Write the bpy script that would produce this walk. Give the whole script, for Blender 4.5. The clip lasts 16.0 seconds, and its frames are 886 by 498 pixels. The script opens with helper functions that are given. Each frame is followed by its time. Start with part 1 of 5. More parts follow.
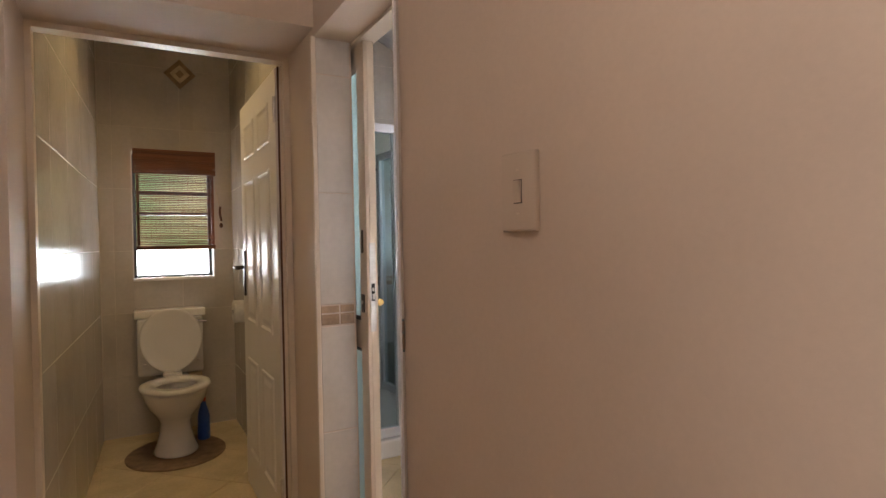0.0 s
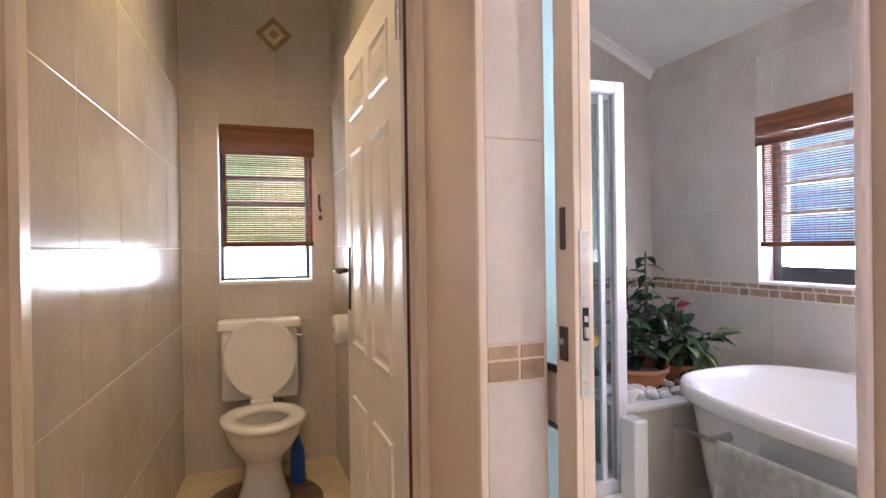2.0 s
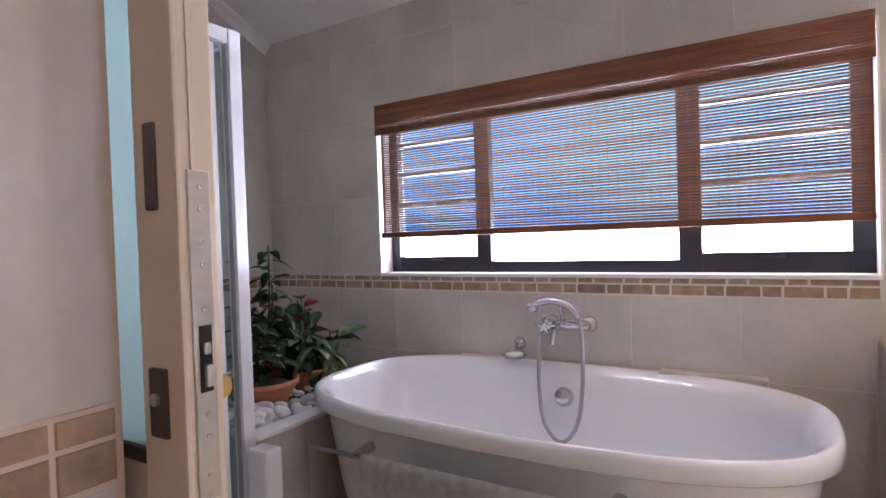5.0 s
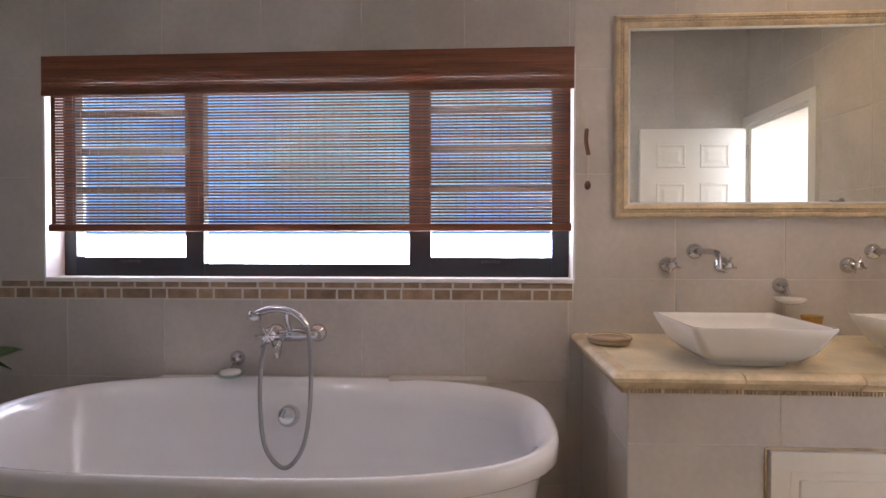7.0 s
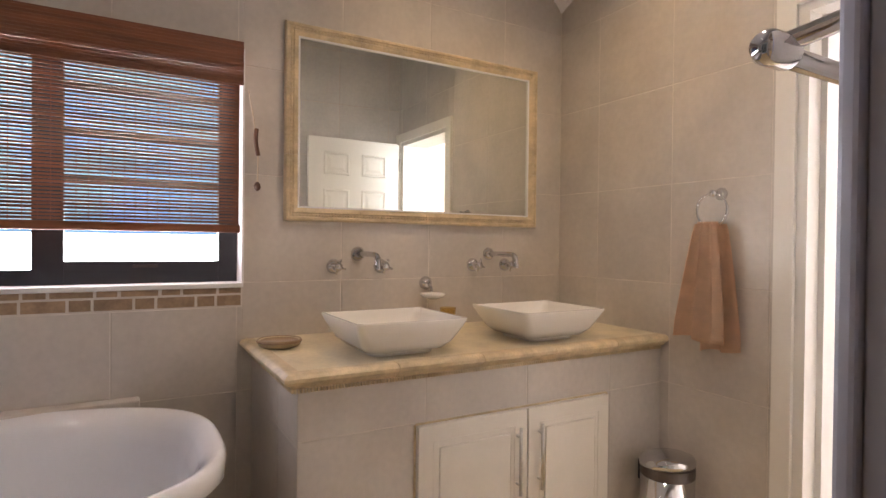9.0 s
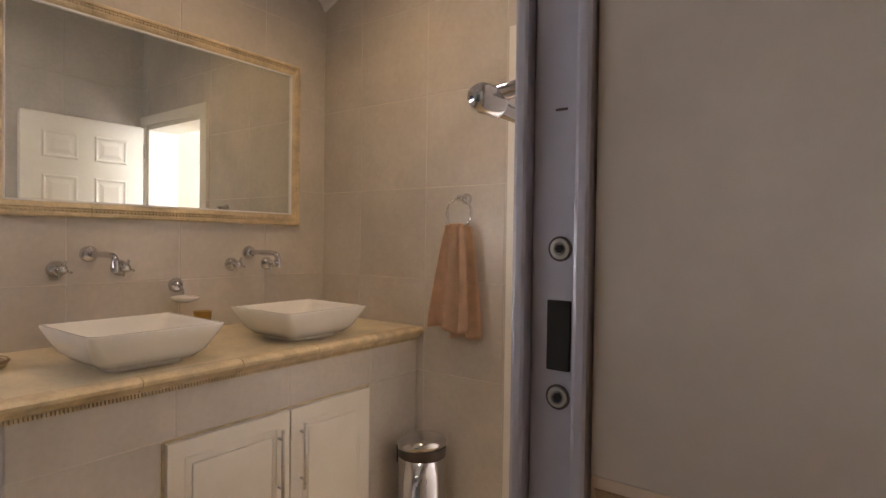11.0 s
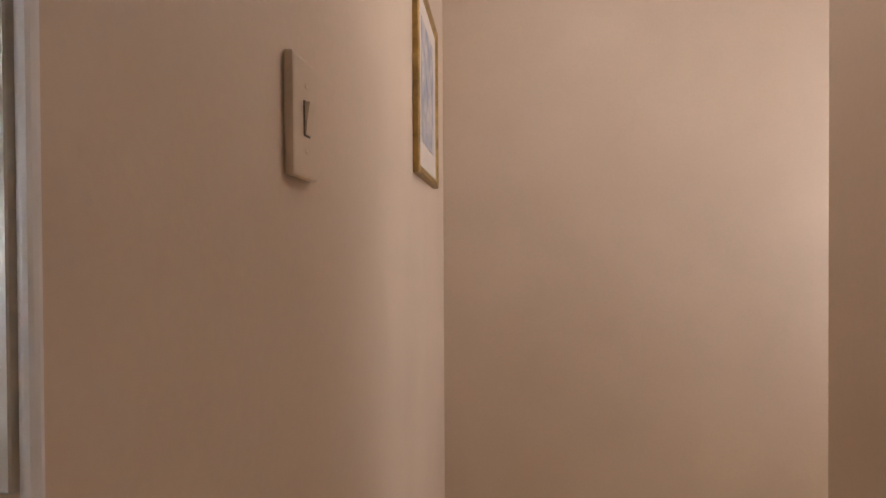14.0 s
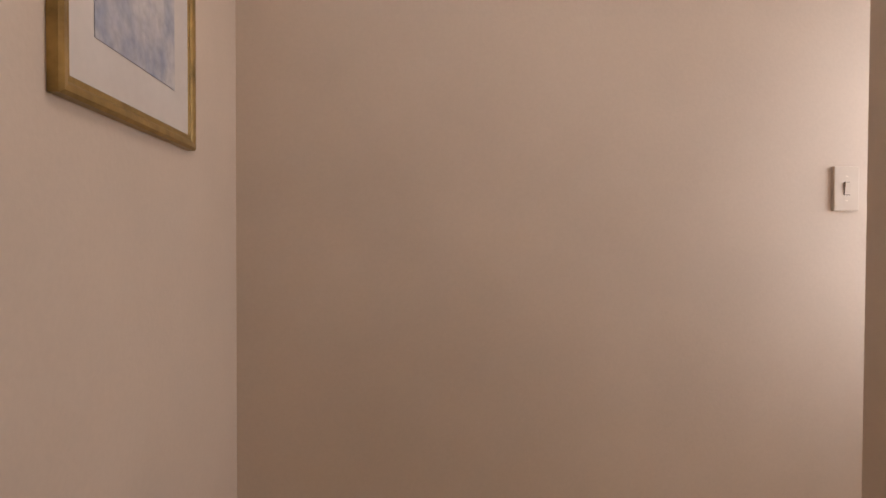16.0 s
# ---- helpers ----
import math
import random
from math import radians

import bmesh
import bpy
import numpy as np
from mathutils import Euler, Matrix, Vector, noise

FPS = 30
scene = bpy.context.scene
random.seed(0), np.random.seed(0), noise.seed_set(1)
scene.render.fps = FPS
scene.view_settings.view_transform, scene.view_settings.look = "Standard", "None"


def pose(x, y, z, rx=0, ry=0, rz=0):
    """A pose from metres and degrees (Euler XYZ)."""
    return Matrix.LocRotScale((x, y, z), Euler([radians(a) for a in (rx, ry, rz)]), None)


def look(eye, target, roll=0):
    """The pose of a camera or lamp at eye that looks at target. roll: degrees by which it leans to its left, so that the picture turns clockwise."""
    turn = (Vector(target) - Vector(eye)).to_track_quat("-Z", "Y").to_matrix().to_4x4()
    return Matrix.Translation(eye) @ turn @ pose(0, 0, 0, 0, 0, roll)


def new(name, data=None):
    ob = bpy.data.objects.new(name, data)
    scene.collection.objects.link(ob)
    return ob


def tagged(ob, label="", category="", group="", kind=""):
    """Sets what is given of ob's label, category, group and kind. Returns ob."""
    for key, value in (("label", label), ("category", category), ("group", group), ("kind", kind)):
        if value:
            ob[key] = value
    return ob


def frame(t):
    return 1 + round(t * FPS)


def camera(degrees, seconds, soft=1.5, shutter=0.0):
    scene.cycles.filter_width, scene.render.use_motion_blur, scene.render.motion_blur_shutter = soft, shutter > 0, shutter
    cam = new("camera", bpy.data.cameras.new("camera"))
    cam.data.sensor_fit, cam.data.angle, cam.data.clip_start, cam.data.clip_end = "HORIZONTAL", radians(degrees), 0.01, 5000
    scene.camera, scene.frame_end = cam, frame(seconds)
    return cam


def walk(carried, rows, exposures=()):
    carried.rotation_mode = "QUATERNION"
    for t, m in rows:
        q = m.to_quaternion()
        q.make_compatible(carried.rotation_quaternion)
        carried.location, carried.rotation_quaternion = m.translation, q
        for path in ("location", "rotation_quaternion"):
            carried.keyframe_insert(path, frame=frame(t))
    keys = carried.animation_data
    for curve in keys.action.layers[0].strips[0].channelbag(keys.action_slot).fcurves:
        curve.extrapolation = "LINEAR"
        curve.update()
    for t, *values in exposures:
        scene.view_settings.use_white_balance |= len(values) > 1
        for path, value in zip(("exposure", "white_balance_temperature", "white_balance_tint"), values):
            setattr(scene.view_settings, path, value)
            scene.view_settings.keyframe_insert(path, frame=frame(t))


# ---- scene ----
cam = camera(76.8, 16.0)

PATH = [
    (0, (-0.564, -1.87, 1.234), (0.417, -0.127, 1.213), -1.1),
    (0.5, (-0.509, -1.627, 1.243), (0.277, 0.212, 1.223), -1.3),
    (1, (-0.453, -1.357, 1.23), (0.201, 0.533, 1.221), -1.1),
    (1.5, (-0.425, -1.128, 1.207), (0.195, 0.773, 1.201), -0.9),
    (2, (-0.421, -0.949, 1.215), (0.257, 0.933, 1.205), -0.8),
    (2.5, (-0.363, -0.82, 1.198), (0.508, 0.98, 1.185), -0.7),
    (3, (-0.272, -0.707, 1.191), (0.781, 0.993, 1.176), -0.6),
    (3.5, (-0.227, -0.651, 1.182), (1.017, 0.915, 1.163), -0.5),
    (4, (-0.187, -0.605, 1.179), (1.239, 0.798, 1.162), -0.5),
    (4.2, (-0.176, -0.59, 1.176), (1.309, 0.75, 1.159), -0.9),
    (6.3, (-0.019, -0.436, 1.163), (1.92, 0.054, 1.132), -0.5),
    (6.5, (0.019, -0.422, 1.138), (1.978, -0.024, 1.119), -0.1),
    (7, (0.042, -0.41, 1.15), (2.039, -0.299, 1.119), 0.0),
    (7.5, (0.059, -0.397, 1.173), (2.043, -0.646, 1.124), 0.4),
    (8, (0.046, -0.413, 1.172), (1.972, -0.951, 1.127), 0.4),
    (8.5, (0.044, -0.418, 1.159), (1.879, -1.211, 1.13), 0.5),
    (9, (0.047, -0.404, 1.155), (1.781, -1.401, 1.135), 0.6),
    (9.2, (0.035, -0.388, 1.172), (1.725, -1.458, 1.138), 0.7),
    (11.5, (0.009, -0.406, 1.177), (1.045, -2.116, 1.156), 0.8),
    (12, (-0.014, -0.407, 1.176), (0.863, -2.204, 1.159), 0.9),
    (12.5, (-0.052, -0.401, 1.179), (0.655, -2.272, 1.17), 0.9),
    (13, (-0.1, -0.397, 1.183), (0.438, -2.323, 1.174), 1.0),
    (13.5, (-0.171, -0.415, 1.176), (0.277, -2.364, 1.154), -0.4),
    (14, (-0.263, -0.464, 1.175), (0.16, -2.418, 1.153), -0.3),
    (14.5, (-0.346, -0.576, 1.172), (0.045, -2.538, 1.149), -0.2),
    (15, (-0.388, -0.759, 1.157), (-0.038, -2.728, 1.143), -0.2),
    (15.5, (-0.397, -0.996, 1.182), (-0.154, -2.981, 1.153), -0.3),
    (16, (-0.389, -1.263, 1.184), (-0.332, -3.262, 1.146), 0.2),
]
walk(cam, [(t, look(eye, target, roll)) for t, eye, target, roll in PATH], [(0, -0.08, 6450, 14), (0.5, 0.45, 6200, 13), (1, 0.7, 6000, 13), (2, 1.0, 5800, 19), (3, 0.6, 5800, 20), (4.2, 0.35, 5800, 20), (6.5, -0.35, 6000, 21), (7.5, -0.4, 6500, 19), (9, -0.3, 6700, 18), (11.5, -0.7, 7100, 18), (12.5, -0.35, 6800, 14), (13.5, 0.12, 6400, 12), (14.5, -0.05, 6300, 13), (16, -0.2, 6200, 13)])

# ---- world, lamps, exposure ----
world = bpy.data.worlds.new("sky")
scene.world = world
world.use_nodes = True
wn = world.node_tree
sky = wn.nodes.new("ShaderNodeTexSky")
sky.sky_type = "NISHITA"
sky.sun_disc = False
sky.sun_elevation, sky.sun_rotation = radians(50), radians(200)
wn.nodes["Background"].inputs["Strength"].default_value = 0.12
wn.links.new(sky.outputs["Color"], wn.nodes["Background"].inputs["Color"])


def lamp(name, at, power, colour, size=0.09):
    data = bpy.data.lights.new(name, "POINT")
    data.energy, data.color, data.shadow_soft_size = power, colour, size
    ob = new(name, data)
    ob.location = at
    return ob


def downlighter(name, at, power, colour, size=0.05, cone=140):
    """A recessed lamp that shines down in a wide, soft cone."""
    data = bpy.data.lights.new(name, "SPOT")
    data.energy, data.color, data.shadow_soft_size = power, colour, size
    data.spot_size, data.spot_blend = radians(cone), 1.0
    ob = new(name, data)
    ob.location = at
    return ob


WARM = (1.0, 0.74, 0.43)
lamp("passage_lamp", (-0.74, -1.80, 2.38), 13, (1.0, 0.87, 0.75), 0.2)
downlighter("vanity_lamp", (1.52, -1.72, 2.68), 48, WARM)
downlighter("bathroom_lamp", (0.95, -1.00, 2.86), 30, (1.0, 0.92, 0.88))
# Added fill over the bath; no fitting known there, brightens tub and towel.
downlighter("bath_lamp", (1.15, 0.75, 2.84), 14, (1.0, 0.96, 0.97))
downlighter("toilet_lamp", (-0.45, 1.10, 2.74), 32, (1.0, 0.71, 0.31), 0.1)


def daylight(name, at, target, w, h, power, colour):
    """The sky's light in the opening of a window."""
    data = bpy.data.lights.new(name, "AREA")
    data.shape, data.size, data.size_y, data.energy, data.color = "RECTANGLE", w, h, power, colour
    ob = new(name, data)
    ob.matrix_world = look(at, target)


daylight("window_daylight", (2.358, 0.28, 1.115), (1.2, 0.28, 1.30), 2.02, 0.10, 9, (0.96, 0.94, 1.0))
daylight("bedroom_daylight", (3.0, -4.0, 1.6), (0.8, -4.0, 1.5), 1.45, 1.15, 150, (0.93, 0.96, 1.0))
daylight("corridor_daylight", (-2.25, -2.73, 1.45), (0, -2.47, 1.40), 0.75, 1.25, 15, (1.0, 0.93, 0.87))


# ---- materials ----
def material(name, colour, rough=0.5, metal=0.0, vary=0.08, scale=6.0, bump=0.05, grain=60.0, tint=None, random_piece=0.0, coat=0.0, stretch=(1, 1, 1)):
    m = bpy.data.materials.new(name)
    m.use_nodes = True
    t = m.node_tree
    b = t.nodes["Principled BSDF"]
    b.inputs["Roughness"].default_value = rough
    b.inputs["Metallic"].default_value = metal
    b.inputs["Coat Weight"].default_value = coat
    b.inputs["Coat Roughness"].default_value = 0.06
    co = t.nodes.new("ShaderNodeTexCoord")
    mp = t.nodes.new("ShaderNodeMapping")
    mp.inputs["Scale"].default_value = stretch
    geo = t.nodes.new("ShaderNodeNewGeometry")
    t.links.new(geo.outputs["Position"], mp.inputs["Vector"])
    big = t.nodes.new("ShaderNodeTexNoise")
    big.inputs["Scale"].default_value, big.inputs["Detail"].default_value = scale, 4
    t.links.new(mp.outputs["Vector"], big.inputs["Vector"])
    fine = t.nodes.new("ShaderNodeTexNoise")
    fine.inputs["Scale"].default_value, fine.inputs["Detail"].default_value = grain, 3
    t.links.new(mp.outputs["Vector"], fine.inputs["Vector"])
    ramp = t.nodes.new("ShaderNodeMix")
    ramp.data_type = "RGBA"
    c2 = tint or tuple(max(0, c * (1 - 2.2 * vary)) for c in colour)
    c1 = tuple(min(1, c * (1 + vary)) for c in colour)
    ramp.inputs["A"].default_value, ramp.inputs["B"].default_value = (*c1, 1), (*c2, 1)
    mr = t.nodes.new("ShaderNodeMapRange")
    mr.inputs["From Min"].default_value, mr.inputs["From Max"].default_value = 0.3, 0.75
    t.links.new(big.outputs["Fac"], mr.inputs["Value"])
    t.links.new(mr.outputs["Result"], ramp.inputs["Factor"])
    out = ramp.outputs["Result"]
    if vary:
        sp = t.nodes.new("ShaderNodeMix")
        sp.data_type, sp.blend_type = "RGBA", "MULTIPLY"
        sp.inputs["Factor"].default_value = min(1, vary * 3)
        t.links.new(out, sp.inputs["A"])
        gr = t.nodes.new("ShaderNodeMapRange")
        gr.inputs["From Min"].default_value, gr.inputs["From Max"].default_value = 0.3, 0.7
        gr.inputs["To Min"].default_value, gr.inputs["To Max"].default_value = 0.75, 1.1
        t.links.new(fine.outputs["Fac"], gr.inputs["Value"])
        t.links.new(gr.outputs["Result"], sp.inputs["B"])
        out = sp.outputs["Result"]
    if random_piece:
        inf = t.nodes.new("ShaderNodeObjectInfo")
        rr = t.nodes.new("ShaderNodeMapRange")
        rr.inputs["To Min"].default_value, rr.inputs["To Max"].default_value = 1 - random_piece, 1 + random_piece
        t.links.new(inf.outputs["Random"], rr.inputs["Value"])
        mu = t.nodes.new("ShaderNodeMix")
        mu.data_type, mu.blend_type = "RGBA", "MULTIPLY"
        mu.inputs["Factor"].default_value = 1
        t.links.new(out, mu.inputs["A"])
        t.links.new(rr.outputs["Result"], mu.inputs["B"])
        out = mu.outputs["Result"]
    t.links.new(out, b.inputs["Base Color"])
    if bump:
        bp = t.nodes.new("ShaderNodeBump")
        bp.inputs["Strength"].default_value, bp.inputs["Distance"].default_value = bump, 0.004
        t.links.new(fine.outputs["Fac"], bp.inputs["Height"])
        t.links.new(bp.outputs["Normal"], b.inputs["Normal"])
    return m


def glass(name, colour, see=0.9, rough=0.0):
    m = bpy.data.materials.new(name)
    m.use_nodes = True
    t = m.node_tree
    t.nodes.remove(t.nodes["Principled BSDF"])
    tr = t.nodes.new("ShaderNodeBsdfTransparent")
    tr.inputs["Color"].default_value = (*colour, 1)
    gl = t.nodes.new("ShaderNodeBsdfGlossy")
    gl.inputs["Roughness"].default_value = rough
    lw = t.nodes.new("ShaderNodeLayerWeight")
    lw.inputs["Blend"].default_value = 0.5
    pw = t.nodes.new("ShaderNodeMath")
    pw.operation = "POWER"
    pw.inputs[1].default_value = 4.0
    t.links.new(lw.outputs["Facing"], pw.inputs[0])
    fr = t.nodes.new("ShaderNodeMath")
    fr.operation = "MULTIPLY_ADD"
    fr.inputs[1].default_value, fr.inputs[2].default_value = 0.7, 0.03
    t.links.new(pw.outputs[0], fr.inputs[0])
    mx = t.nodes.new("ShaderNodeMixShader")
    t.links.new(fr.outputs[0], mx.inputs[0])
    t.links.new(tr.outputs[0], mx.inputs[1])
    t.links.new(gl.outputs[0], mx.inputs[2])
    last = mx
    if see < 0.85:
        df = t.nodes.new("ShaderNodeBsdfTranslucent")
        df.inputs["Color"].default_value = (*colour, 1)
        m2 = t.nodes.new("ShaderNodeMixShader")
        m2.inputs[0].default_value = 1 - see
        t.links.new(mx.outputs[0], m2.inputs[1])
        t.links.new(df.outputs[0], m2.inputs[2])
        last = m2
    t.links.new(last.outputs[0], t.nodes["Material Output"].inputs["Surface"])
    return m


M_PLASTER = material("plaster_beige", (0.62, 0.51, 0.42), 0.6, vary=0.03, scale=2.5, bump=0.10, grain=90)
M_TILE = material("wall_tile", (0.58, 0.53, 0.48), 0.30, vary=0.07, scale=3.2, bump=0.03, grain=45, random_piece=0.035)
M_TILE_GLOSS = material("wall_tile_glazed", (0.58, 0.53, 0.47), 0.17, vary=0.07, scale=3.2, bump=0.02, grain=40, random_piece=0.035)
M_GROUT = material("grout", (0.67, 0.615, 0.55), 0.8, vary=0.06, scale=12, bump=0.1)
M_MOSAIC = material("border_stone", (0.37, 0.25, 0.155), 0.42, vary=0.16, scale=22, bump=0.12, grain=110, random_piece=0.22)
M_FLOOR = material("floor_tile", (0.72, 0.58, 0.36), 0.24, vary=0.09, scale=5, bump=0.03, random_piece=0.04)
M_FGROUT = material("floor_grout", (0.30, 0.24, 0.16), 0.9, vary=0.1)
M_CEIL = material("ceiling_paint", (0.80, 0.79, 0.78), 0.7, vary=0.02, bump=0.05)
M_FRAME = material("door_frame_paint", (0.70, 0.60, 0.49), 0.34, vary=0.03, scale=4, bump=0.03)
M_WHITE = material("white_gloss_paint", (0.78, 0.75, 0.70), 0.38, vary=0.02, scale=4, bump=0.02)
M_LILAC = material("powder_coated_white", (0.74, 0.74, 0.78), 0.3, vary=0.02, bump=0.02)
M_PORC = material("porcelain", (0.82, 0.80, 0.76), 0.08, vary=0.01, bump=0.0, coat=0.5)
M_ACRYL = material("bath_acrylic", (0.82, 0.82, 0.84), 0.10, vary=0.01, bump=0.0, coat=0.5)
M_SEAT = material("seat_plastic", (0.76, 0.73, 0.70), 0.22, vary=0.01, bump=0.0)
M_CHROME = material("chrome", (0.64, 0.64, 0.67), 0.07, 1.0, vary=0.01, bump=0.0)
M_STEEL = material("brushed_steel", (0.62, 0.60, 0.57), 0.3, 1.0, vary=0.05, bump=0.06, stretch=(1, 1, 12))
M_BRASS = material("brass", (0.75, 0.55, 0.22), 0.25, 1.0, vary=0.05, bump=0.02)
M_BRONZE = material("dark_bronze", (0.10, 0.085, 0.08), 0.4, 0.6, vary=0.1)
# Darker than the other frames: the post's shade is put into its base colour.
M_POST = material("post_grey_shaded", (0.44, 0.44, 0.52), 0.38, 0.0, vary=0.05, bump=0.03)
# Black for slots and recesses: their inner shade is put into the colour.
M_BLACK = material("hole_shade", (0.012, 0.011, 0.012), 0.7, vary=0.0, bump=0.0)
M_WINFRAME = material("dark_aluminium", (0.022, 0.026, 0.034), 0.35, 0.0, vary=0.1, bump=0.03)
M_REVEAL = material("reveal_white", (0.80, 0.80, 0.80), 0.5, vary=0.02, bump=0.05)
M_STONE_TOP = material("counter_stone", (0.72, 0.62, 0.43), 0.3, vary=0.12, scale=7, bump=0.06, grain=70)
M_MOULD = material("stone_moulding", (0.66, 0.53, 0.34), 0.42, vary=0.14, scale=14, bump=0.15, grain=80, random_piece=0.05)
M_CAB = material("cabinet_paint", (0.80, 0.76, 0.69), 0.3, vary=0.02, bump=0.02)
M_TERRA = material("terracotta", (0.42, 0.17, 0.08), 0.75, vary=0.14, scale=14, bump=0.15)
M_PEBBLE = material("white_pebble", (0.72, 0.70, 0.66), 0.6, vary=0.1, scale=20, bump=0.1, random_piece=0.16)
M_SOIL = material("soil", (0.06, 0.04, 0.03), 0.95, vary=0.2, scale=30, bump=0.5)
M_LEAF = material("dark_green_leaf", (0.028, 0.085, 0.036), 0.35, vary=0.25, scale=30, bump=0.1)
M_LEAF2 = material("mid_green_leaf", (0.05, 0.13, 0.04), 0.35, vary=0.25, scale=30, bump=0.1)
M_LEAF3 = material("variegated_leaf", (0.22, 0.36, 0.15), 0.4, vary=0.1, scale=38, bump=0.1, tint=(0.66, 0.70, 0.46))
M_RED = material("red_leaf", (0.28, 0.02, 0.025), 0.35, vary=0.2, scale=25, bump=0.05)
M_STEM = material("plant_stem", (0.10, 0.06, 0.03), 0.8, vary=0.2, scale=30)
M_TOWEL = material("peach_towel", (0.78, 0.55, 0.39), 0.95, vary=0.05, scale=18, bump=0.4, grain=420)
M_LACE = material("white_towel", (0.74, 0.72, 0.68), 0.95, vary=0.10, scale=30, bump=0.9, grain=300)
M_GOLD = material("gilt_frame", (0.36, 0.23, 0.07), 0.4, 0.4, vary=0.2, scale=20, bump=0.1)
M_MAT = material("picture_mount", (0.62, 0.56, 0.52), 0.8, vary=0.03, bump=0.03)
M_ART = material("watercolour", (0.22, 0.24, 0.33), 0.8, vary=0.2, scale=13, bump=0.02, tint=(0.62, 0.57, 0.54))
M_SWITCH = material("switch_plastic", (0.58, 0.48, 0.39), 0.4, vary=0.01, bump=0.0)
M_BLUE = material("blue_plastic", (0.02, 0.09, 0.42), 0.3, vary=0.05, bump=0.0)
M_TEAL = material("teal_plastic", (0.06, 0.36, 0.46), 0.3, vary=0.05, bump=0.0)
M_REDP = material("red_plastic", (0.5, 0.05, 0.03), 0.35, vary=0.05, bump=0.0)
M_MAT2 = material("brown_mat", (0.30, 0.20, 0.13), 0.98, vary=0.15, scale=20, bump=0.9, grain=260)
M_CORD = material("cord", (0.62, 0.52, 0.40), 0.9, vary=0.05)
# Wood of cleats, acorns and picture back; also colours the hinge gap's shade.
M_ACORN = material("dark_wood_and_gap_shade", (0.10, 0.035, 0.015), 0.5, vary=0.1)
M_BEDFLOOR = material("pale_floor", (0.66, 0.58, 0.50), 0.4, vary=0.1, scale=3)
M_PIPE = material("grey_hose", (0.40, 0.40, 0.42), 0.35, 0.6, vary=0.05, grain=900, bump=0.5)
M_WPAINT = material("bedroom_white", (0.82, 0.82, 0.82), 0.6, vary=0.02)
M_GLASS = glass("clear_glass", (0.93, 0.97, 0.97))
M_SHGLASS = glass("shower_glass", (0.80, 0.88, 0.90), see=0.94, rough=0.02)
M_FROST = glass("frosted_glass", (0.56, 0.67, 0.67), see=0.15, rough=0.2)

M_MIRROR = bpy.data.materials.new("mirror_silver")
M_MIRROR.use_nodes = True
_p = M_MIRROR.node_tree.nodes["Principled BSDF"]
_p.inputs["Base Color"].default_value, _p.inputs["Metallic"].default_value, _p.inputs["Roughness"].default_value = (0.84, 0.86, 0.80, 1), 1.0, 0.0


def blind_material():
    m = material("woven_bamboo", (0.20, 0.066, 0.027), 0.5, vary=0.16, scale=9, bump=0.2, grain=140, random_piece=0.22, stretch=(0.4, 0.4, 6))
    t = m.node_tree
    b = t.nodes["Principled BSDF"]
    tl = t.nodes.new("ShaderNodeBsdfTranslucent")
    tl.inputs["Color"].default_value = (0.42, 0.14, 0.05, 1)
    mx = t.nodes.new("ShaderNodeMixShader")
    mx.inputs[0].default_value = 0.05
    t.links.new(b.outputs[0], mx.inputs[1])
    t.links.new(tl.outputs[0], mx.inputs[2])
    t.links.new(mx.outputs[0], t.nodes["Material Output"].inputs["Surface"])
    return m


M_BLIND = blind_material()


def backdrop_material(name, low, high, spots, strength, edge):
    """Bright ground below, sky and foliage above, seen out of focus through a window."""
    m = bpy.data.materials.new(name)
    m.use_nodes = True
    t = m.node_tree
    t.nodes.remove(t.nodes["Principled BSDF"])
    em = t.nodes.new("ShaderNodeEmission")
    em.inputs["Strength"].default_value = strength
    g = t.nodes.new("ShaderNodeNewGeometry")
    s = t.nodes.new("ShaderNodeSeparateXYZ")
    t.links.new(g.outputs["Position"], s.inputs[0])
    n = t.nodes.new("ShaderNodeTexNoise")
    n.inputs["Scale"].default_value, n.inputs["Detail"].default_value = 0.9, 5
    t.links.new(g.outputs["Position"], n.inputs["Vector"])
    nr = t.nodes.new("ShaderNodeMapRange")
    nr.inputs["From Min"].default_value, nr.inputs["From Max"].default_value = 0.45, 0.6
    t.links.new(n.outputs["Fac"], nr.inputs["Value"])
    a = t.nodes.new("ShaderNodeMix")
    a.data_type = "RGBA"
    a.inputs["A"].default_value, a.inputs["B"].default_value = (*high, 1), (*spots, 1)
    t.links.new(nr.outputs["Result"], a.inputs["Factor"])
    z = t.nodes.new("ShaderNodeMapRange")
    z.inputs["From Min"].default_value, z.inputs["From Max"].default_value = edge, edge + 0.09
    t.links.new(s.outputs["Z"], z.inputs["Value"])
    c = t.nodes.new("ShaderNodeMix")
    c.data_type = "RGBA"
    c.inputs["A"].default_value = (*low, 1)
    t.links.new(z.outputs["Result"], c.inputs["Factor"])
    t.links.new(a.outputs["Result"], c.inputs["B"])
    t.links.new(c.outputs["Result"], em.inputs["Color"])
    t.links.new(em.outputs[0], t.nodes["Material Output"].inputs["Surface"])
    return m


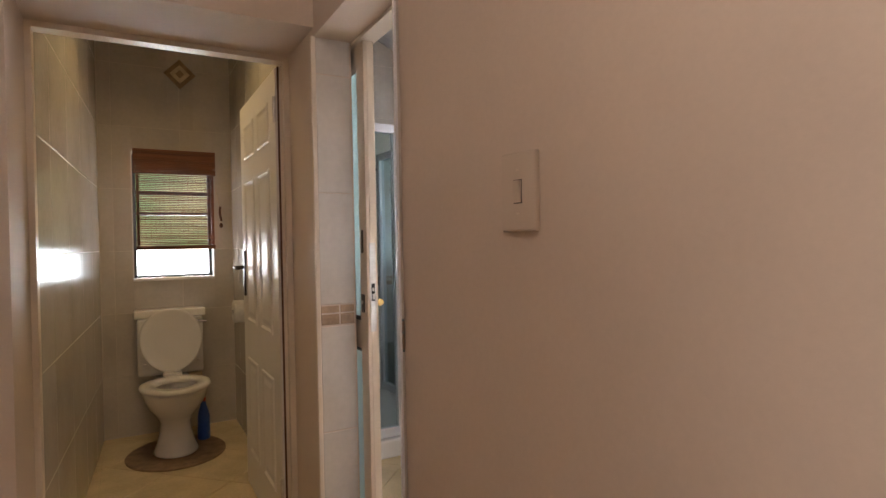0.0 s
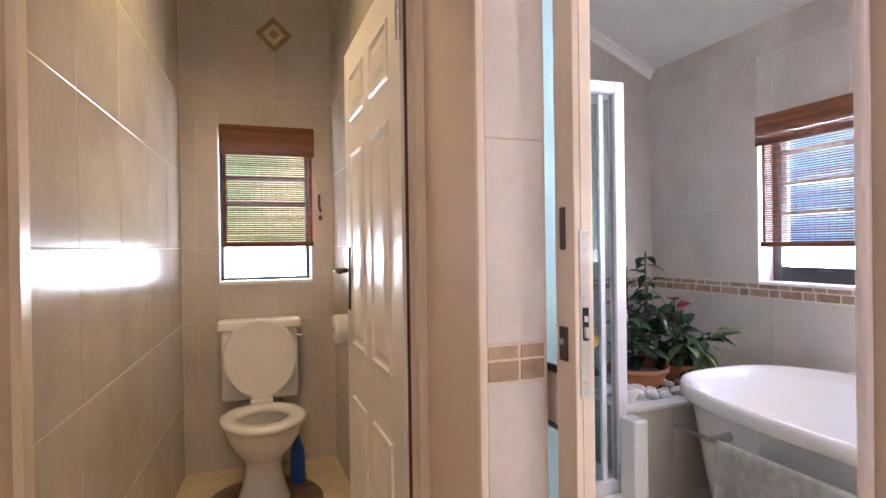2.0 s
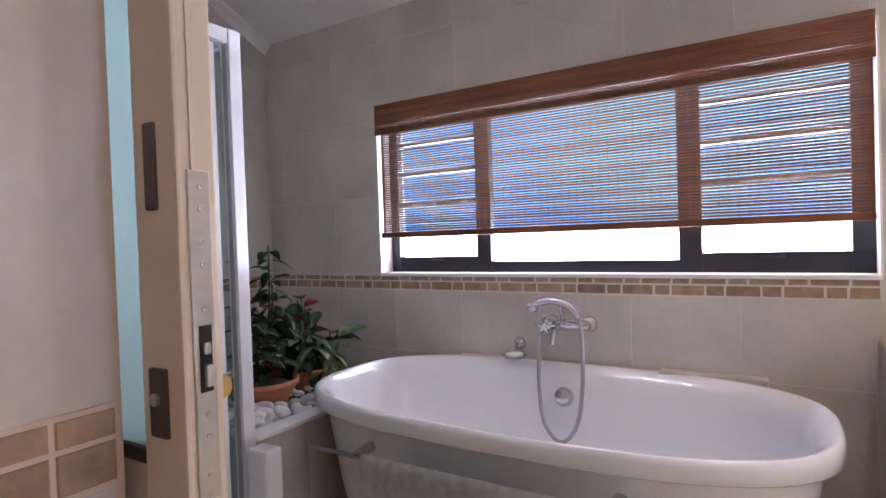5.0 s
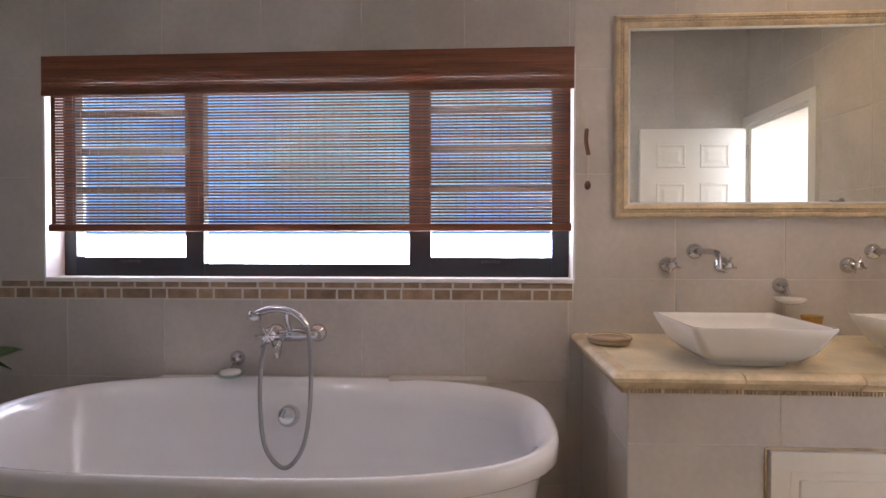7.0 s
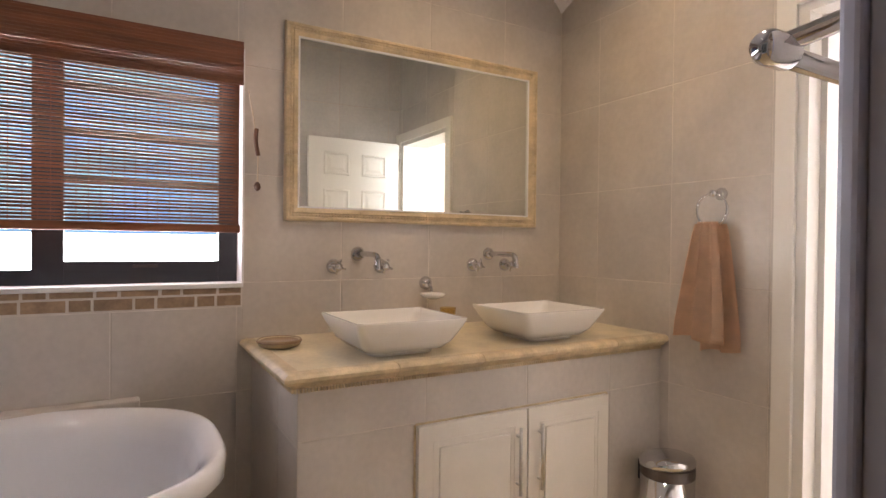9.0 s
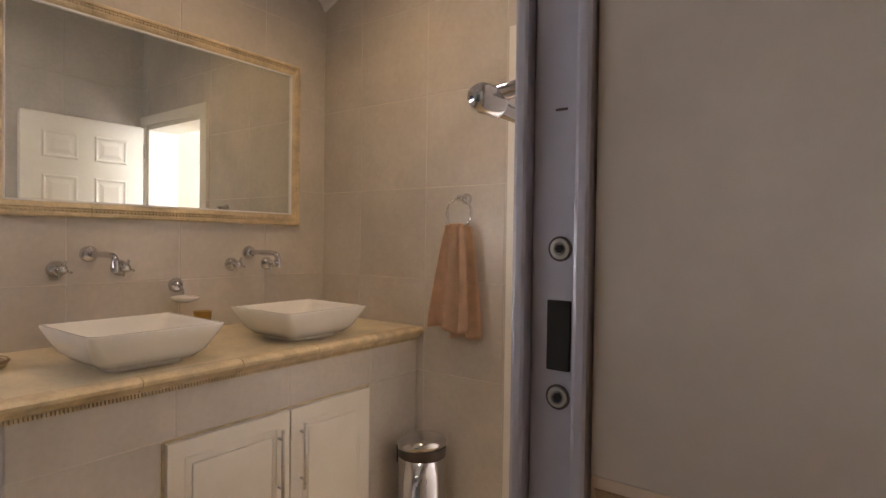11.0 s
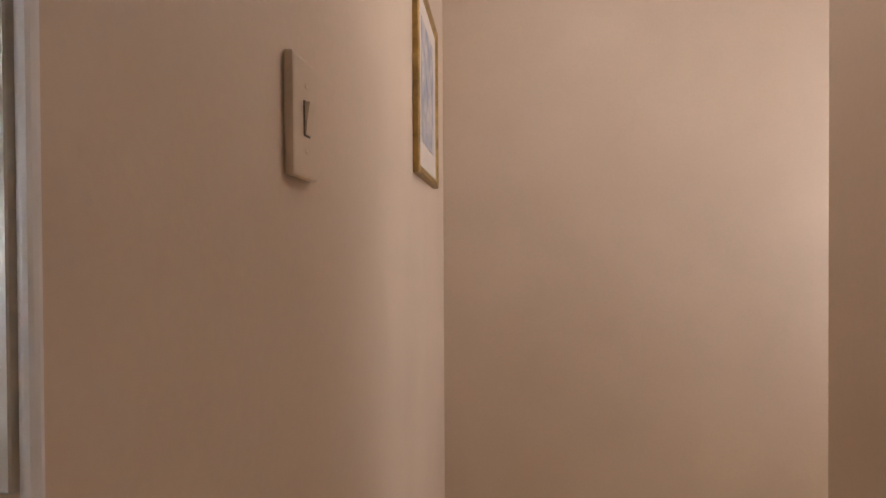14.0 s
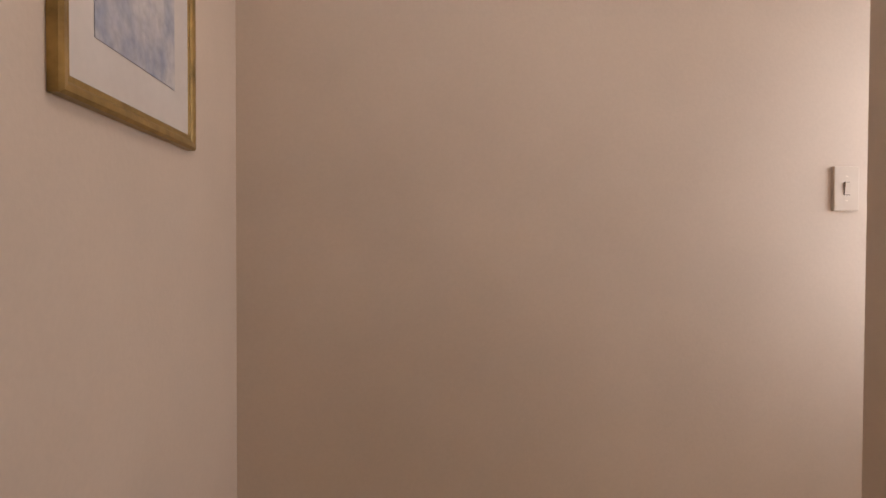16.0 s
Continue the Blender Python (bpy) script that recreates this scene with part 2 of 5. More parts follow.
# ---- mesh helpers ----
def box(bm, x0, x1, y0, y1, z0, z1):
    v = [bm.verts.new(p) for p in ((x0, y0, z0), (x1, y0, z0), (x1, y1, z0), (x0, y1, z0), (x0, y0, z1), (x1, y0, z1), (x1, y1, z1), (x0, y1, z1))]
    fs = [bm.faces.new([v[i] for i in q]) for q in ((3, 2, 1, 0), (4, 5, 6, 7), (0, 1, 5, 4), (1, 2, 6, 5), (2, 3, 7, 6), (3, 0, 4, 7))]
    return fs


def boxes(*rows):
    bm = bmesh.new()
    for r in rows:
        box(bm, *r)
    return bm


def soft_box(x0, x1, y0, y1, z0, z1, w=0.004, seg=2):
    bm = boxes((x0, x1, y0, y1, z0, z1))
    bmesh.ops.bevel(bm, geom=bm.edges[:], offset=w, segments=seg, affect="EDGES", profile=0.6)
    return bm


def thing(name, at, label, category, group="", kind=""):
    ob = new(name)
    ob.empty_display_size = 0.1
    ob.location = at
    return tagged(ob, label, category, group, kind)


def part(name, bm, mat, parent=None, label="", smooth=False):
    """Links a bmesh in world places as one mesh object, under a thing or a part if given."""
    me = bpy.data.meshes.new(name)
    bm.normal_update()
    bm.to_mesh(me)
    bm.free()
    me.materials.append(mat)
    if smooth:
        for p in me.polygons:
            p.use_smooth = True
    ob = new(name, me)
    if parent is not None:
        ob.parent = parent
        ob.matrix_parent_inverse = Matrix.Translation(-parent.location) if parent.parent is None else Matrix.Identity(4)
    if label:
        tagged(ob, label)
    return ob


def solid(name, bm, mat, label, category="", kind="structure", smooth=False):
    return tagged(part(name, bm, mat, None, "", smooth), label, category, "", kind)


def ring_loft(bm, rings, close_start=True, close_end=True, cyclic=True):
    rows = [[bm.verts.new(p) for p in r] for r in rings]
    n = len(rows[0])
    for a, b in zip(rows, rows[1:]):
        for i in range(n if cyclic else n - 1):
            j = (i + 1) % n
            bm.faces.new((a[i], a[j], b[j], b[i]))
    if close_start:
        bm.faces.new(rows[0][::-1])
    if close_end:
        bm.faces.new(rows[-1])
    return rows


def rod(p0, p1, r0, r1=None, seg=16, bm=None):
    bm = bm or bmesh.new()
    p0, p1 = Vector(p0), Vector(p1)
    r1 = r0 if r1 is None else r1
    q = (p1 - p0).to_track_quat("Z", "Y")
    rings = []
    for p, r in ((p0, r0), (p1, r1)):
        rings.append([p + q @ Vector((r * math.cos(2 * math.pi * i / seg), r * math.sin(2 * math.pi * i / seg), 0)) for i in range(seg)])
    ring_loft(bm, rings)
    return bm


def lathe(at, profile, seg=28, axis=(0, 0, 1), bm=None, close=True):
    """profile: rows of radius and height along the axis."""
    bm = bm or bmesh.new()
    q = Vector(axis).to_track_quat("Z", "Y")
    at = Vector(at)
    rings = [[at + q @ Vector((r * math.cos(2 * math.pi * i / seg), r * math.sin(2 * math.pi * i / seg), h)) for i in range(seg)] for r, h in profile]
    ring_loft(bm, rings, close, close)
    return bm


def spline(points, n=8):
    pts = [Vector(p) for p in points]
    out = []
    for i in range(len(pts) - 1):
        a, b, c, d = pts[max(i - 1, 0)], pts[i], pts[i + 1], pts[min(i + 2, len(pts) - 1)]
        for k in range(n):
            t = k / n
            out.append(0.5 * ((2 * b) + (c - a) * t + (2 * a - 5 * b + 4 * c - d) * t * t + (3 * b - a - 3 * c + d) * t ** 3))
    return out + [pts[-1]]


def tube(points, r, seg=10, bm=None):
    bm = bm or bmesh.new()
    rings, q0 = [], None
    for i, p in enumerate(points):
        d = (points[min(i + 1, len(points) - 1)] - points[max(i - 1, 0)]).normalized()
        if q0 is None:
            q = d.to_track_quat("Z", "Y")
        else:
            q = (last.rotation_difference(d)) @ q0
        rings.append([p + q @ Vector((r * math.cos(2 * math.pi * k / seg), r * math.sin(2 * math.pi * k / seg), 0)) for k in range(seg)])
        q0, last = q, d
    ring_loft(bm, rings)
    return bm


def clip(poly, nx, ny, d):
    """The part of a flat polygon where nx*u + ny*v <= d."""
    out = []
    for i, a in enumerate(poly):
        b = poly[(i + 1) % len(poly)]
        da, db = nx * a[0] + ny * a[1] - d, nx * b[0] + ny * b[1] - d
        if da <= 0:
            out.append(a)
        if (da < 0 < db) or (db < 0 < da):
            k = da / (da - db)
            out.append((a[0] + k * (b[0] - a[0]), a[1] + k * (b[1] - a[1])))
    return out


TILES = {}


def piece(name, poly, thick, to_world, mat, parent, edge=0.0015):
    """One tile: a prism on a flat outline with a narrow chamfer. Alike tiles share one mesh."""
    cu = sum(p[0] for p in poly) / len(poly)
    cv = sum(p[1] for p in poly) / len(poly)
    loc = [(p[0] - cu, p[1] - cv) for p in poly]
    key = (mat.name, round(thick, 4), tuple((round(a, 3), round(b, 3)) for a, b in loc))
    me = TILES.get(key)
    if me is None:
        bm = bmesh.new()
        r = max(max(abs(a), abs(b)) for a, b in loc)
        k = max(0.0, 1 - edge / max(r, 0.01))
        ring_loft(bm, [[(a, b, 0) for a, b in loc], [(a, b, thick - edge) for a, b in loc], [(a * k, b * k, thick) for a, b in loc]], False, True)
        me = bpy.data.meshes.new(name)
        bm.normal_update()
        bm.to_mesh(me)
        bm.free()
        me.materials.append(mat)
        TILES[key] = me
    ob = new(name, me)
    ob.parent = parent
    ob.matrix_basis = to_world @ Matrix.Translation((cu, cv, 0))
    return ob


def basis(origin, u, v):
    """A pose whose x runs along u, y along v and z out of the face."""
    u, v = Vector(u), Vector(v)
    w = u.cross(v)
    return Matrix.Translation(origin) @ Matrix((u, v, w)).transposed().to_4x4()


def tile_face(wall, m, us, vs, mat, holes=(), cuts=(), joint=0.003, thick=0.006, name="tile"):
    """Tiles between the joints us and vs, less rectangular holes (u0, u1, v0, v1) and half planes (nu, nv, d)."""
    h = joint / 2
    for u0, u1 in zip(us, us[1:]):
        for v0, v1 in zip(vs, vs[1:]):
            todo = [(u0 + h, u1 - h, v0 + h, v1 - h)]
            for a0, a1, b0, b1 in holes:
                rest = []
                for r in todo:
                    if r[1] <= a0 or r[0] >= a1 or r[3] <= b0 or r[2] >= b1:
                        rest.append(r)
                        continue
                    if r[0] < a0:
                        rest.append((r[0], a0, r[2], r[3]))
                    if r[1] > a1:
                        rest.append((a1, r[1], r[2], r[3]))
                    m0, m1 = max(r[0], a0), min(r[1], a1)
                    if r[2] < b0:
                        rest.append((m0, m1, r[2], b0))
                    if r[3] > b1:
                        rest.append((m0, m1, b1, r[3]))
                todo = rest
            for r in todo:
                if r[1] - r[0] < 0.006 or r[3] - r[2] < 0.006:
                    continue
                poly = [(r[0], r[2]), (r[1], r[2]), (r[1], r[3]), (r[0], r[3])]
                for c in cuts:
                    poly = clip(poly, *c)
                if len(poly) > 2:
                    piece(name, poly, thick, m, mat, wall)


def joints(start, end, first, pitch):
    k = math.ceil((start - first) / pitch + 1e-6)
    out = [start]
    while first + k * pitch < end - 0.004:
        if first + k * pitch > start + 0.004:
            out.append(first + k * pitch)
        k += 1
    return out + [end]


def mosaic(wall, m, u0, u1, v0, seed, row1=0.046, row2=0.030):
    """A border of two rows of small stone tiles with uneven lengths."""
    rng = random.Random(seed)
    for v, h, lo in ((v0, row1, 0), (v0 + row1, row2, 1)):
        us, u, k = [u0], u0, rng.randrange(2)
        while u < u1:
            u += (0.125, 0.068)[k % 2] * rng.uniform(0.95, 1.05)
            k += 1
            us.append(min(u, u1))
        if us[-1] - us[-2] < 0.02:
            us.pop(-2)
        tile_face(wall, m, us, [v, v + h], M_MOSAIC, joint=0.007, thick=0.005, name="border_tile")


# ---- the setting ----
EX, NY, SY, BX = 2.26, 2.214, -2.37, 0.186       # faces of the bathroom's walls
CE, SLOPE = 2.407, 0.45                          # ceiling height at the east wall, rise to the west
TX0, TX1, TY = -0.765, 0.085, 2.35               # faces of the toilet's walls
T, G = 0.006, 0.0012                             # tile thickness, how far tiles stand proud of the grout


def roof(x):
    return CE + SLOPE * (EX - x)


def gable(name, y0, y1, holes, mat, label, west=0.127):
    """A wall along x under the sloping ceiling, with door holes (x0, x1, z1)."""
    bm = bmesh.new()
    xs = sorted({west, EX + G} | {h[0] for h in holes} | {h[1] for h in holes})
    for a, b in zip(xs, xs[1:]):
        low = next((h[2] for h in holes if h[0] <= a and b <= h[1]), 0)
        v = [bm.verts.new(p) for y in (y0, y1) for p in ((a, y, low), (b, y, low), (b, y, roof(b)), (a, y, roof(a)))]
        for q in ((0, 1, 2, 3), (7, 6, 5, 4), (0, 4, 5, 1), (1, 5, 6, 2), (2, 6, 7, 3), (3, 7, 4, 0)):
            bm.faces.new([v[i] for i in q])
    return solid(name, bm, mat, label, "wall")


WY0, WY1, WZ0, WZ1 = -0.80, 1.36, 0.992, 1.88    # bathroom window opening
VX0, VX1, VZ0, VZ1 = -0.535, -0.04, 1.03, 1.88   # toilet window opening
OY, OZ = -0.675, 1.945                           # sliding door opening: its south reveal and head

wall_east = solid("wall_east", boxes((EX + G, 2.50, -2.6, WY0, 0, 2.42), (EX + G, 2.50, WY1, 2.42, 0, 2.42), (EX + G, 2.50, WY0, WY1, 0, WZ0), (EX + G, 2.50, WY0, WY1, WZ1, 2.42)), M_GROUT, "tiled bathroom wall with pale grout and a wide window", "wall")
wall_north = gable("wall_north", NY + G, 2.42, (), M_GROUT, "tiled bathroom wall behind the shower and planter")
wall_south = gable("wall_south", -2.56, SY - G, ((0.345, 1.085, 1.965),), M_GROUT, "tiled bathroom wall with a bedroom doorway", 0.238)
SKEW = Matrix.Translation((0, OY, 0)) @ Matrix.Rotation(radians(6.6), 4, "Z") @ Matrix.Translation((0, -OY, 0))   # the passage runs askew to the bathroom


def skewed(bm):
    bmesh.ops.transform(bm, matrix=SKEW, verts=bm.verts[:])
    return bm


BXS, BYS = 0.286, SY - 0.02                      # the bathroom side of that wall at its south end
bm = boxes((0, BX - G, OY - G, 0.0, OZ, 2.5), (0.002, BX - G, OY - G, 0.0, 2.5, 3.34))
ring_loft(bm, [[(0, OY - G, z), (0.126, OY - G, z), (0.126, OY - 0.05, z), (BX - G, OY - 0.05, z), (BXS - G, BYS, z), (0.300, -2.90, z), (0.2574, -2.90, z)] for z in (0, 3.36)])
bmesh.ops.recalc_face_normals(bm, faces=bm.faces[:])
wall_passage_east = solid("wall_passage_east", bm, M_PLASTER, "beige painted plaster wall beside the sliding door", "wall")
wall_post = solid("wall_post", boxes((0, 0.1322, G, 0.34, 0, OZ), (0, 0.1322, 0, 0.34, OZ, 3.34)), M_PLASTER, "beige plastered pier between two doorways", "wall")
wall_toilet_east = solid("wall_toilet_east", boxes((TX1 + G, 0.1322, 0.34, 2.5, 0, 3.3)), M_GROUT, "thin tiled wall between toilet and bathroom", "wall")
W0, W1 = Vector((-0.835, 0.40, 0)), Vector((-0.725, TY, 0))   # the toilet's west wall runs a little askew
WU = (W1 - W0).normalized()
WN = Vector((WU.y, -WU.x, 0))
bm = bmesh.new()
ring_loft(bm, [[W0 - WN * G + Vector((0, 0, z)), W1 + WU * 0.19 - WN * G + Vector((0, 0, z)), Vector((-1.0, 2.54, z)), Vector((-1.0, 0.40, z))] for z in (0, 2.8)])
bmesh.ops.recalc_face_normals(bm, faces=bm.faces[:])
wall_toilet_west = solid("wall_toilet_west", bm, M_GROUT, "tiled toilet wall with glossy cream tiles", "wall")
wall_toilet_north = solid("wall_toilet_north", boxes((-0.90, VX0, TY + G, 2.55, 0, 2.8), (VX1, 0.127, TY + G, 2.55, 0, 2.8), (VX0, VX1, TY + G, 2.55, 0, VZ0), (VX0, VX1, TY + G, 2.55, VZ1, 2.8)), M_GROUT, "tiled toilet wall with a small window", "wall")
wall_passage_north = solid("wall_passage_north", boxes((-1.25, -0.84, 0, 0.40, 0, 2.5), (-0.84, 0, 0, 0.34, 1.975, 2.5), (-1.25, 0.127, 0.003, 0.337, 2.5, 2.8)), M_PLASTER, "beige plaster wall around the toilet doorway", "wall")
wall_passage_west = solid("wall_passage_west", skewed(boxes((-1.25, -1.01, -1.70, 0.03, 0, 2.5), (-2.5, -1.01, -1.83, -1.70, 0, 2.5))), M_PLASTER, "beige plaster wall with an outside corner", "wall")
wall_passage_south = solid("wall_passage_south", skewed(boxes((-2.5, 0.028, -3.05, -2.87, 0, 2.5))), M_PLASTER, "beige plaster wall at the passage's end", "wall")
wall_corridor_end = solid("wall_corridor_end", skewed(boxes((-2.65, -2.5, -3.05, -2.82, 0, 2.5), (-2.65, -2.5, -2.04, -1.8, 0, 2.5), (-2.65, -2.5, -2.82, -2.04, 0, 0.80), (-2.65, -2.5, -2.82, -2.04, 2.10, 2.5))), M_PLASTER, "beige plaster wall with a window opening", "wall")
wall_bedroom = solid("wall_bedroom", boxes((0.05, 3.1, -5.6, -5.45, 0, 2.5), (0.05, 0.25, -5.45, -3.05, 0, 2.5), (2.95, 3.1, -5.45, -4.75, 0, 2.5), (2.95, 3.1, -3.25, -2.56, 0, 2.5), (2.95, 3.1, -4.75, -3.25, 0, 1.0), (2.95, 3.1, -4.75, -3.25, 2.2, 2.5), (2.5, 3.1, -2.56, -2.4, 0, 2.5)), M_WPAINT, "white painted bedroom walls beyond the doorway", "wall")

floor = solid("floor", boxes((-2.65, 3.1, -5.6, 2.55, -0.12, -T)), M_FGROUT, "floor slab with cream tiles laid diagonally", "floor")
floor_passage = solid("floor_passage", boxes((-2.6, 0.0, -3.4, 0.40, -T + 0.001, 0), (0.0, 0.249, -2.95, -0.73, -T + 0.001, 0)), M_FLOOR, "cream passage floor", "floor")
floor_bedroom = solid("floor_bedroom", boxes((0.25, 2.95, -5.45, -2.376, -T + 0.001, 0)), M_BEDFLOOR, "pale bedroom floor", "floor")

bm = boxes((-2.75, 0.0, -3.5, 0.0, 2.5, 2.6))
ring_loft(bm, [[(0.0, OY - 0.005, z), (0.0, -2.90, z), (0.256, -2.90, z)] for z in (2.5, 2.6)])
solid("ceiling_passage", bm, M_CEIL, "white painted passage ceiling", "ceiling")
solid("ceiling_toilet", boxes((-0.95, 0.127, 0.337, 2.55, 2.8, 2.9)), M_CEIL, "white painted toilet ceiling", "ceiling")
solid("ceiling_bedroom", boxes((0.05, 3.1, -5.6, -2.56, 2.5, 2.6)), M_CEIL, "white painted bedroom ceiling", "ceiling")
bm = bmesh.new()
v = [bm.verts.new(p) for y in (-2.56, 2.42) for p in ((0.0, y, roof(0.0)), (2.50, y, roof(2.50)), (2.50, y, roof(2.50) + 0.1), (0.0, y, roof(0.0) + 0.1))]
for q in ((0, 1, 2, 3), (7, 6, 5, 4), (0, 4, 5, 1), (1, 5, 6, 2), (2, 6, 7, 3), (3, 7, 4, 0)):
    bm.faces.new([v[i] for i in q])
solid("ceiling_bathroom", bm, M_CEIL, "white sloping bathroom ceiling", "ceiling")


def cornice(y, d):
    bm = bmesh.new()
    prof = [(0, 0), (0.055, 0), (0.05, -0.012), (0.034, -0.024), (0.018, -0.042), (0.012, -0.055), (0, -0.06)]
    ring_loft(bm, [[(x, y + d * a, roof(x) + b) for a, b in prof] for x in (BX, EX)])
    bmesh.ops.recalc_face_normals(bm, faces=bm.faces[:])
    return solid("trim", bm, M_CEIL, "white coved cornice under the sloping ceiling", "cornice")


cornice(NY, -1)
cornice(SY, 1)

# ground and bright distance outside the windows
solid("ground", boxes((3.2, 60, -40, 60, -0.7, -0.6), (-40, 3.2, 2.7, 60, -0.7, -0.6)), material("paving", (0.45, 0.43, 0.40), 0.9, vary=0.1, scale=2), "sunlit paving outside the windows", "ground")
B_E = backdrop_material("bright_east", (0.94, 0.97, 1.0), (0.0041, 0.0087, 0.0180), (0.0048, 0.0087, 0.0114), 66.0, 1.12)
B_N = backdrop_material("bright_north", (0.97, 0.98, 1.0), (0.015, 0.019, 0.008), (0.033, 0.027, 0.014), 32.0, 1.16)
bm = bmesh.new()
bm.faces.new([bm.verts.new(p) for p in ((5.0, -6, -0.6), (5.0, 9, -0.6), (5.0, 9, 5.5), (5.0, -6, 5.5))])
solid("backdrop", bm, B_E, "bright sky and hazy garden beyond the bathroom window", "backdrop")
bm = bmesh.new()
bm.faces.new([bm.verts.new(p) for p in ((-5, 4.8, -0.6), (4, 4.8, -0.6), (4, 4.8, 5.5), (-5, 4.8, 5.5))])
solid("backdrop", bm, B_N, "bright foliage beyond the toilet window", "backdrop")


# ---- windows, blinds ----
def window(name, m, width, z0, z1, panes, bars, label):
    """A dark aluminium window in its reveal. In m's frame u runs along the wall, v into the room, z up.
    panes: rows of (u0, u1, z0); bars: heights of the glazing bars in the panes marked."""
    win = thing(name, m @ Vector((width / 2, -0.12, z0)), label, "window", kind="structure")

    def put(nm, bm, mat, parent=win, lab=""):
        bmesh.ops.transform(bm, matrix=m, verts=bm.verts[:])
        bmesh.ops.recalc_face_normals(bm, faces=bm.faces[:])
        return part(nm, bm, mat, parent, lab)

    put("window_sill", soft_box(-0.004, width + 0.004, -0.105, 0.004, z0 - 0.012, z0 + 0.006, 0.003), M_REVEAL, win, "white painted sill")
    for nm, r in (("reveal_side", (-0.006, 0.002, -0.20, 0.001, z0 + 0.006, z1)), ("reveal_side", (width - 0.002, width + 0.006, -0.20, 0.001, z0 + 0.006, z1)), ("reveal_top", (0, width, -0.20, 0.001, z1 - 0.004, z1 + 0.006))):
        put(nm, boxes(r), M_REVEAL)
    fr = bmesh.new()
    xs = [0.0] + [c for p in panes for c in (p[0], p[1])] + [width]
    for a, b in zip(xs[::2], xs[1::2]):
        box(fr, a, b, -0.150, -0.105, z0 + 0.006, z1 - 0.004)
    for u0, u1, zz, _ in panes:
        box(fr, u0, u1, -0.150, -0.108, z0 + 0.006, zz)
        box(fr, u0, u1, -0.150, -0.108, z1 - 0.06, z1 - 0.004)
    put("window_frame", fr, M_WINFRAME)
    for u0, u1, zz, barred in panes:
        p = put("pane", boxes((u0 - 0.004, u1 + 0.004, -0.132, -0.128, zz - 0.004, z1 - 0.056)), M_GLASS)
        p.visible_shadow = False
        if barred:
            for bz in bars:
                put("glazing_bar", boxes((u0, u1, -0.127, -0.112, bz - 0.011, bz + 0.011)), M_WINFRAME)
            put("stay", soft_box((u0 + u1) / 2 - 0.04, (u0 + u1) / 2 + 0.04, -0.107, -0.098, zz - 0.022, zz - 0.012, 0.002), M_BRONZE)
    return win


def blind(m, width, z0, z1, zv, cords, label):
    """A woven bamboo roman blind: thin slats on cords, a valance of close slats and a folded foot."""
    b = thing("bamboo_blind", m @ Vector((width / 2, 0.03, z1)), label, "blind")
    rng = random.Random(5)

    def put(nm, bm, mat, parent=b, lab=""):
        bmesh.ops.transform(bm, matrix=m, verts=bm.verts[:])
        bmesh.ops.recalc_face_normals(bm, faces=bm.faces[:])
        return part(nm, bm, mat, parent, lab)

    z = z0 + 0.022
    while z < zv + 0.062:
        h = 0.0078 + rng.uniform(-0.0012, 0.0012)
        put("slat", boxes((0.008, width - 0.008, 0.028 + rng.uniform(-.001, .001), 0.031, z, z + h)), M_BLIND)
        z += 0.0118
    for side in (0.004, width - 0.022):
        put("edge_tape", boxes((side, side + 0.018, 0.0265, 0.0275, z0 + 0.02, zv + 0.02)), M_BLIND)
    for k in range(cords):
        u = 0.03 + (width - 0.06) * k / (cords - 1) + rng.uniform(-.004, .004)
        put("cord", boxes((u, u + 0.0017, 0.0312, 0.0325, z0 + 0.01, zv + 0.02)), M_BLIND)
    put("foot", soft_box(0.0, width, 0.022, 0.044, z0, z0 + 0.030, 0.006), M_BLIND, b, "folded dark bamboo foot")
    put("head_rail", boxes((0.0, width, 0.0, 0.040, z1 - 0.03, z1 - 0.004)), M_BLIND)
    z = zv
    while z < z1 - 0.004:
        h = 0.0107 if not 0.015 < z - zv < 0.045 else 0.0107 - rng.uniform(0.0, 0.0013)
        put("valance_slat", boxes((-0.012, width + 0.006, 0.052 + rng.uniform(-.0008, .0008), 0.056, z, min(z + h, z1))), M_BLIND)
        z += 0.0113
    put("valance_hem", soft_box(-0.012, width + 0.006, 0.050, 0.060, zv - 0.006, zv + 0.012, 0.003), M_BLIND)
    put("valance_back", boxes((-0.010, width + 0.004, 0.046, 0.0475, zv + 0.055, z1 - 0.002)), M_BLIND)
    return b


# u runs south, v into the room
M_E = Matrix(((0, -1, 0, EX), (-1, 0, 0, WY1), (0, 0, 1, 0), (0, 0, 0, 1)))
M_N = Matrix(((1, 0, 0, VX0), (0, -1, 0, TY), (0, 0, 1, 0), (0, 0, 0, 1)))
W = WY1 - WY0
window("window_1", M_E, W, WZ0, WZ1, ((0.055, 0.54, 1.078, True), (0.62, 1.50, 1.050, False), (1.59, 2.09, 1.078, True)), (1.368, 1.530, 1.694), "dark aluminium window with three lights in a white reveal")
window("window_2", M_N, VX1 - VX0, VZ0, VZ1, ((0.022, 0.473, 1.052, True),), (1.476, 1.619), "small dark window in a white reveal")
M_EB = Matrix(((0, -1, 0, EX), (-1, 0, 0, 1.315), (0, 0, 1, 0), (0, 0, 0, 1)))
M_NB = Matrix(((1, 0, 0, -0.517), (0, -1, 0, TY), (0, 0, 1, 0), (0, 0, 0, 1)))
blind(M_EB, 2.10, 1.186, 1.888, 1.735, 60, "wide woven brown bamboo blind, half lowered over the window")
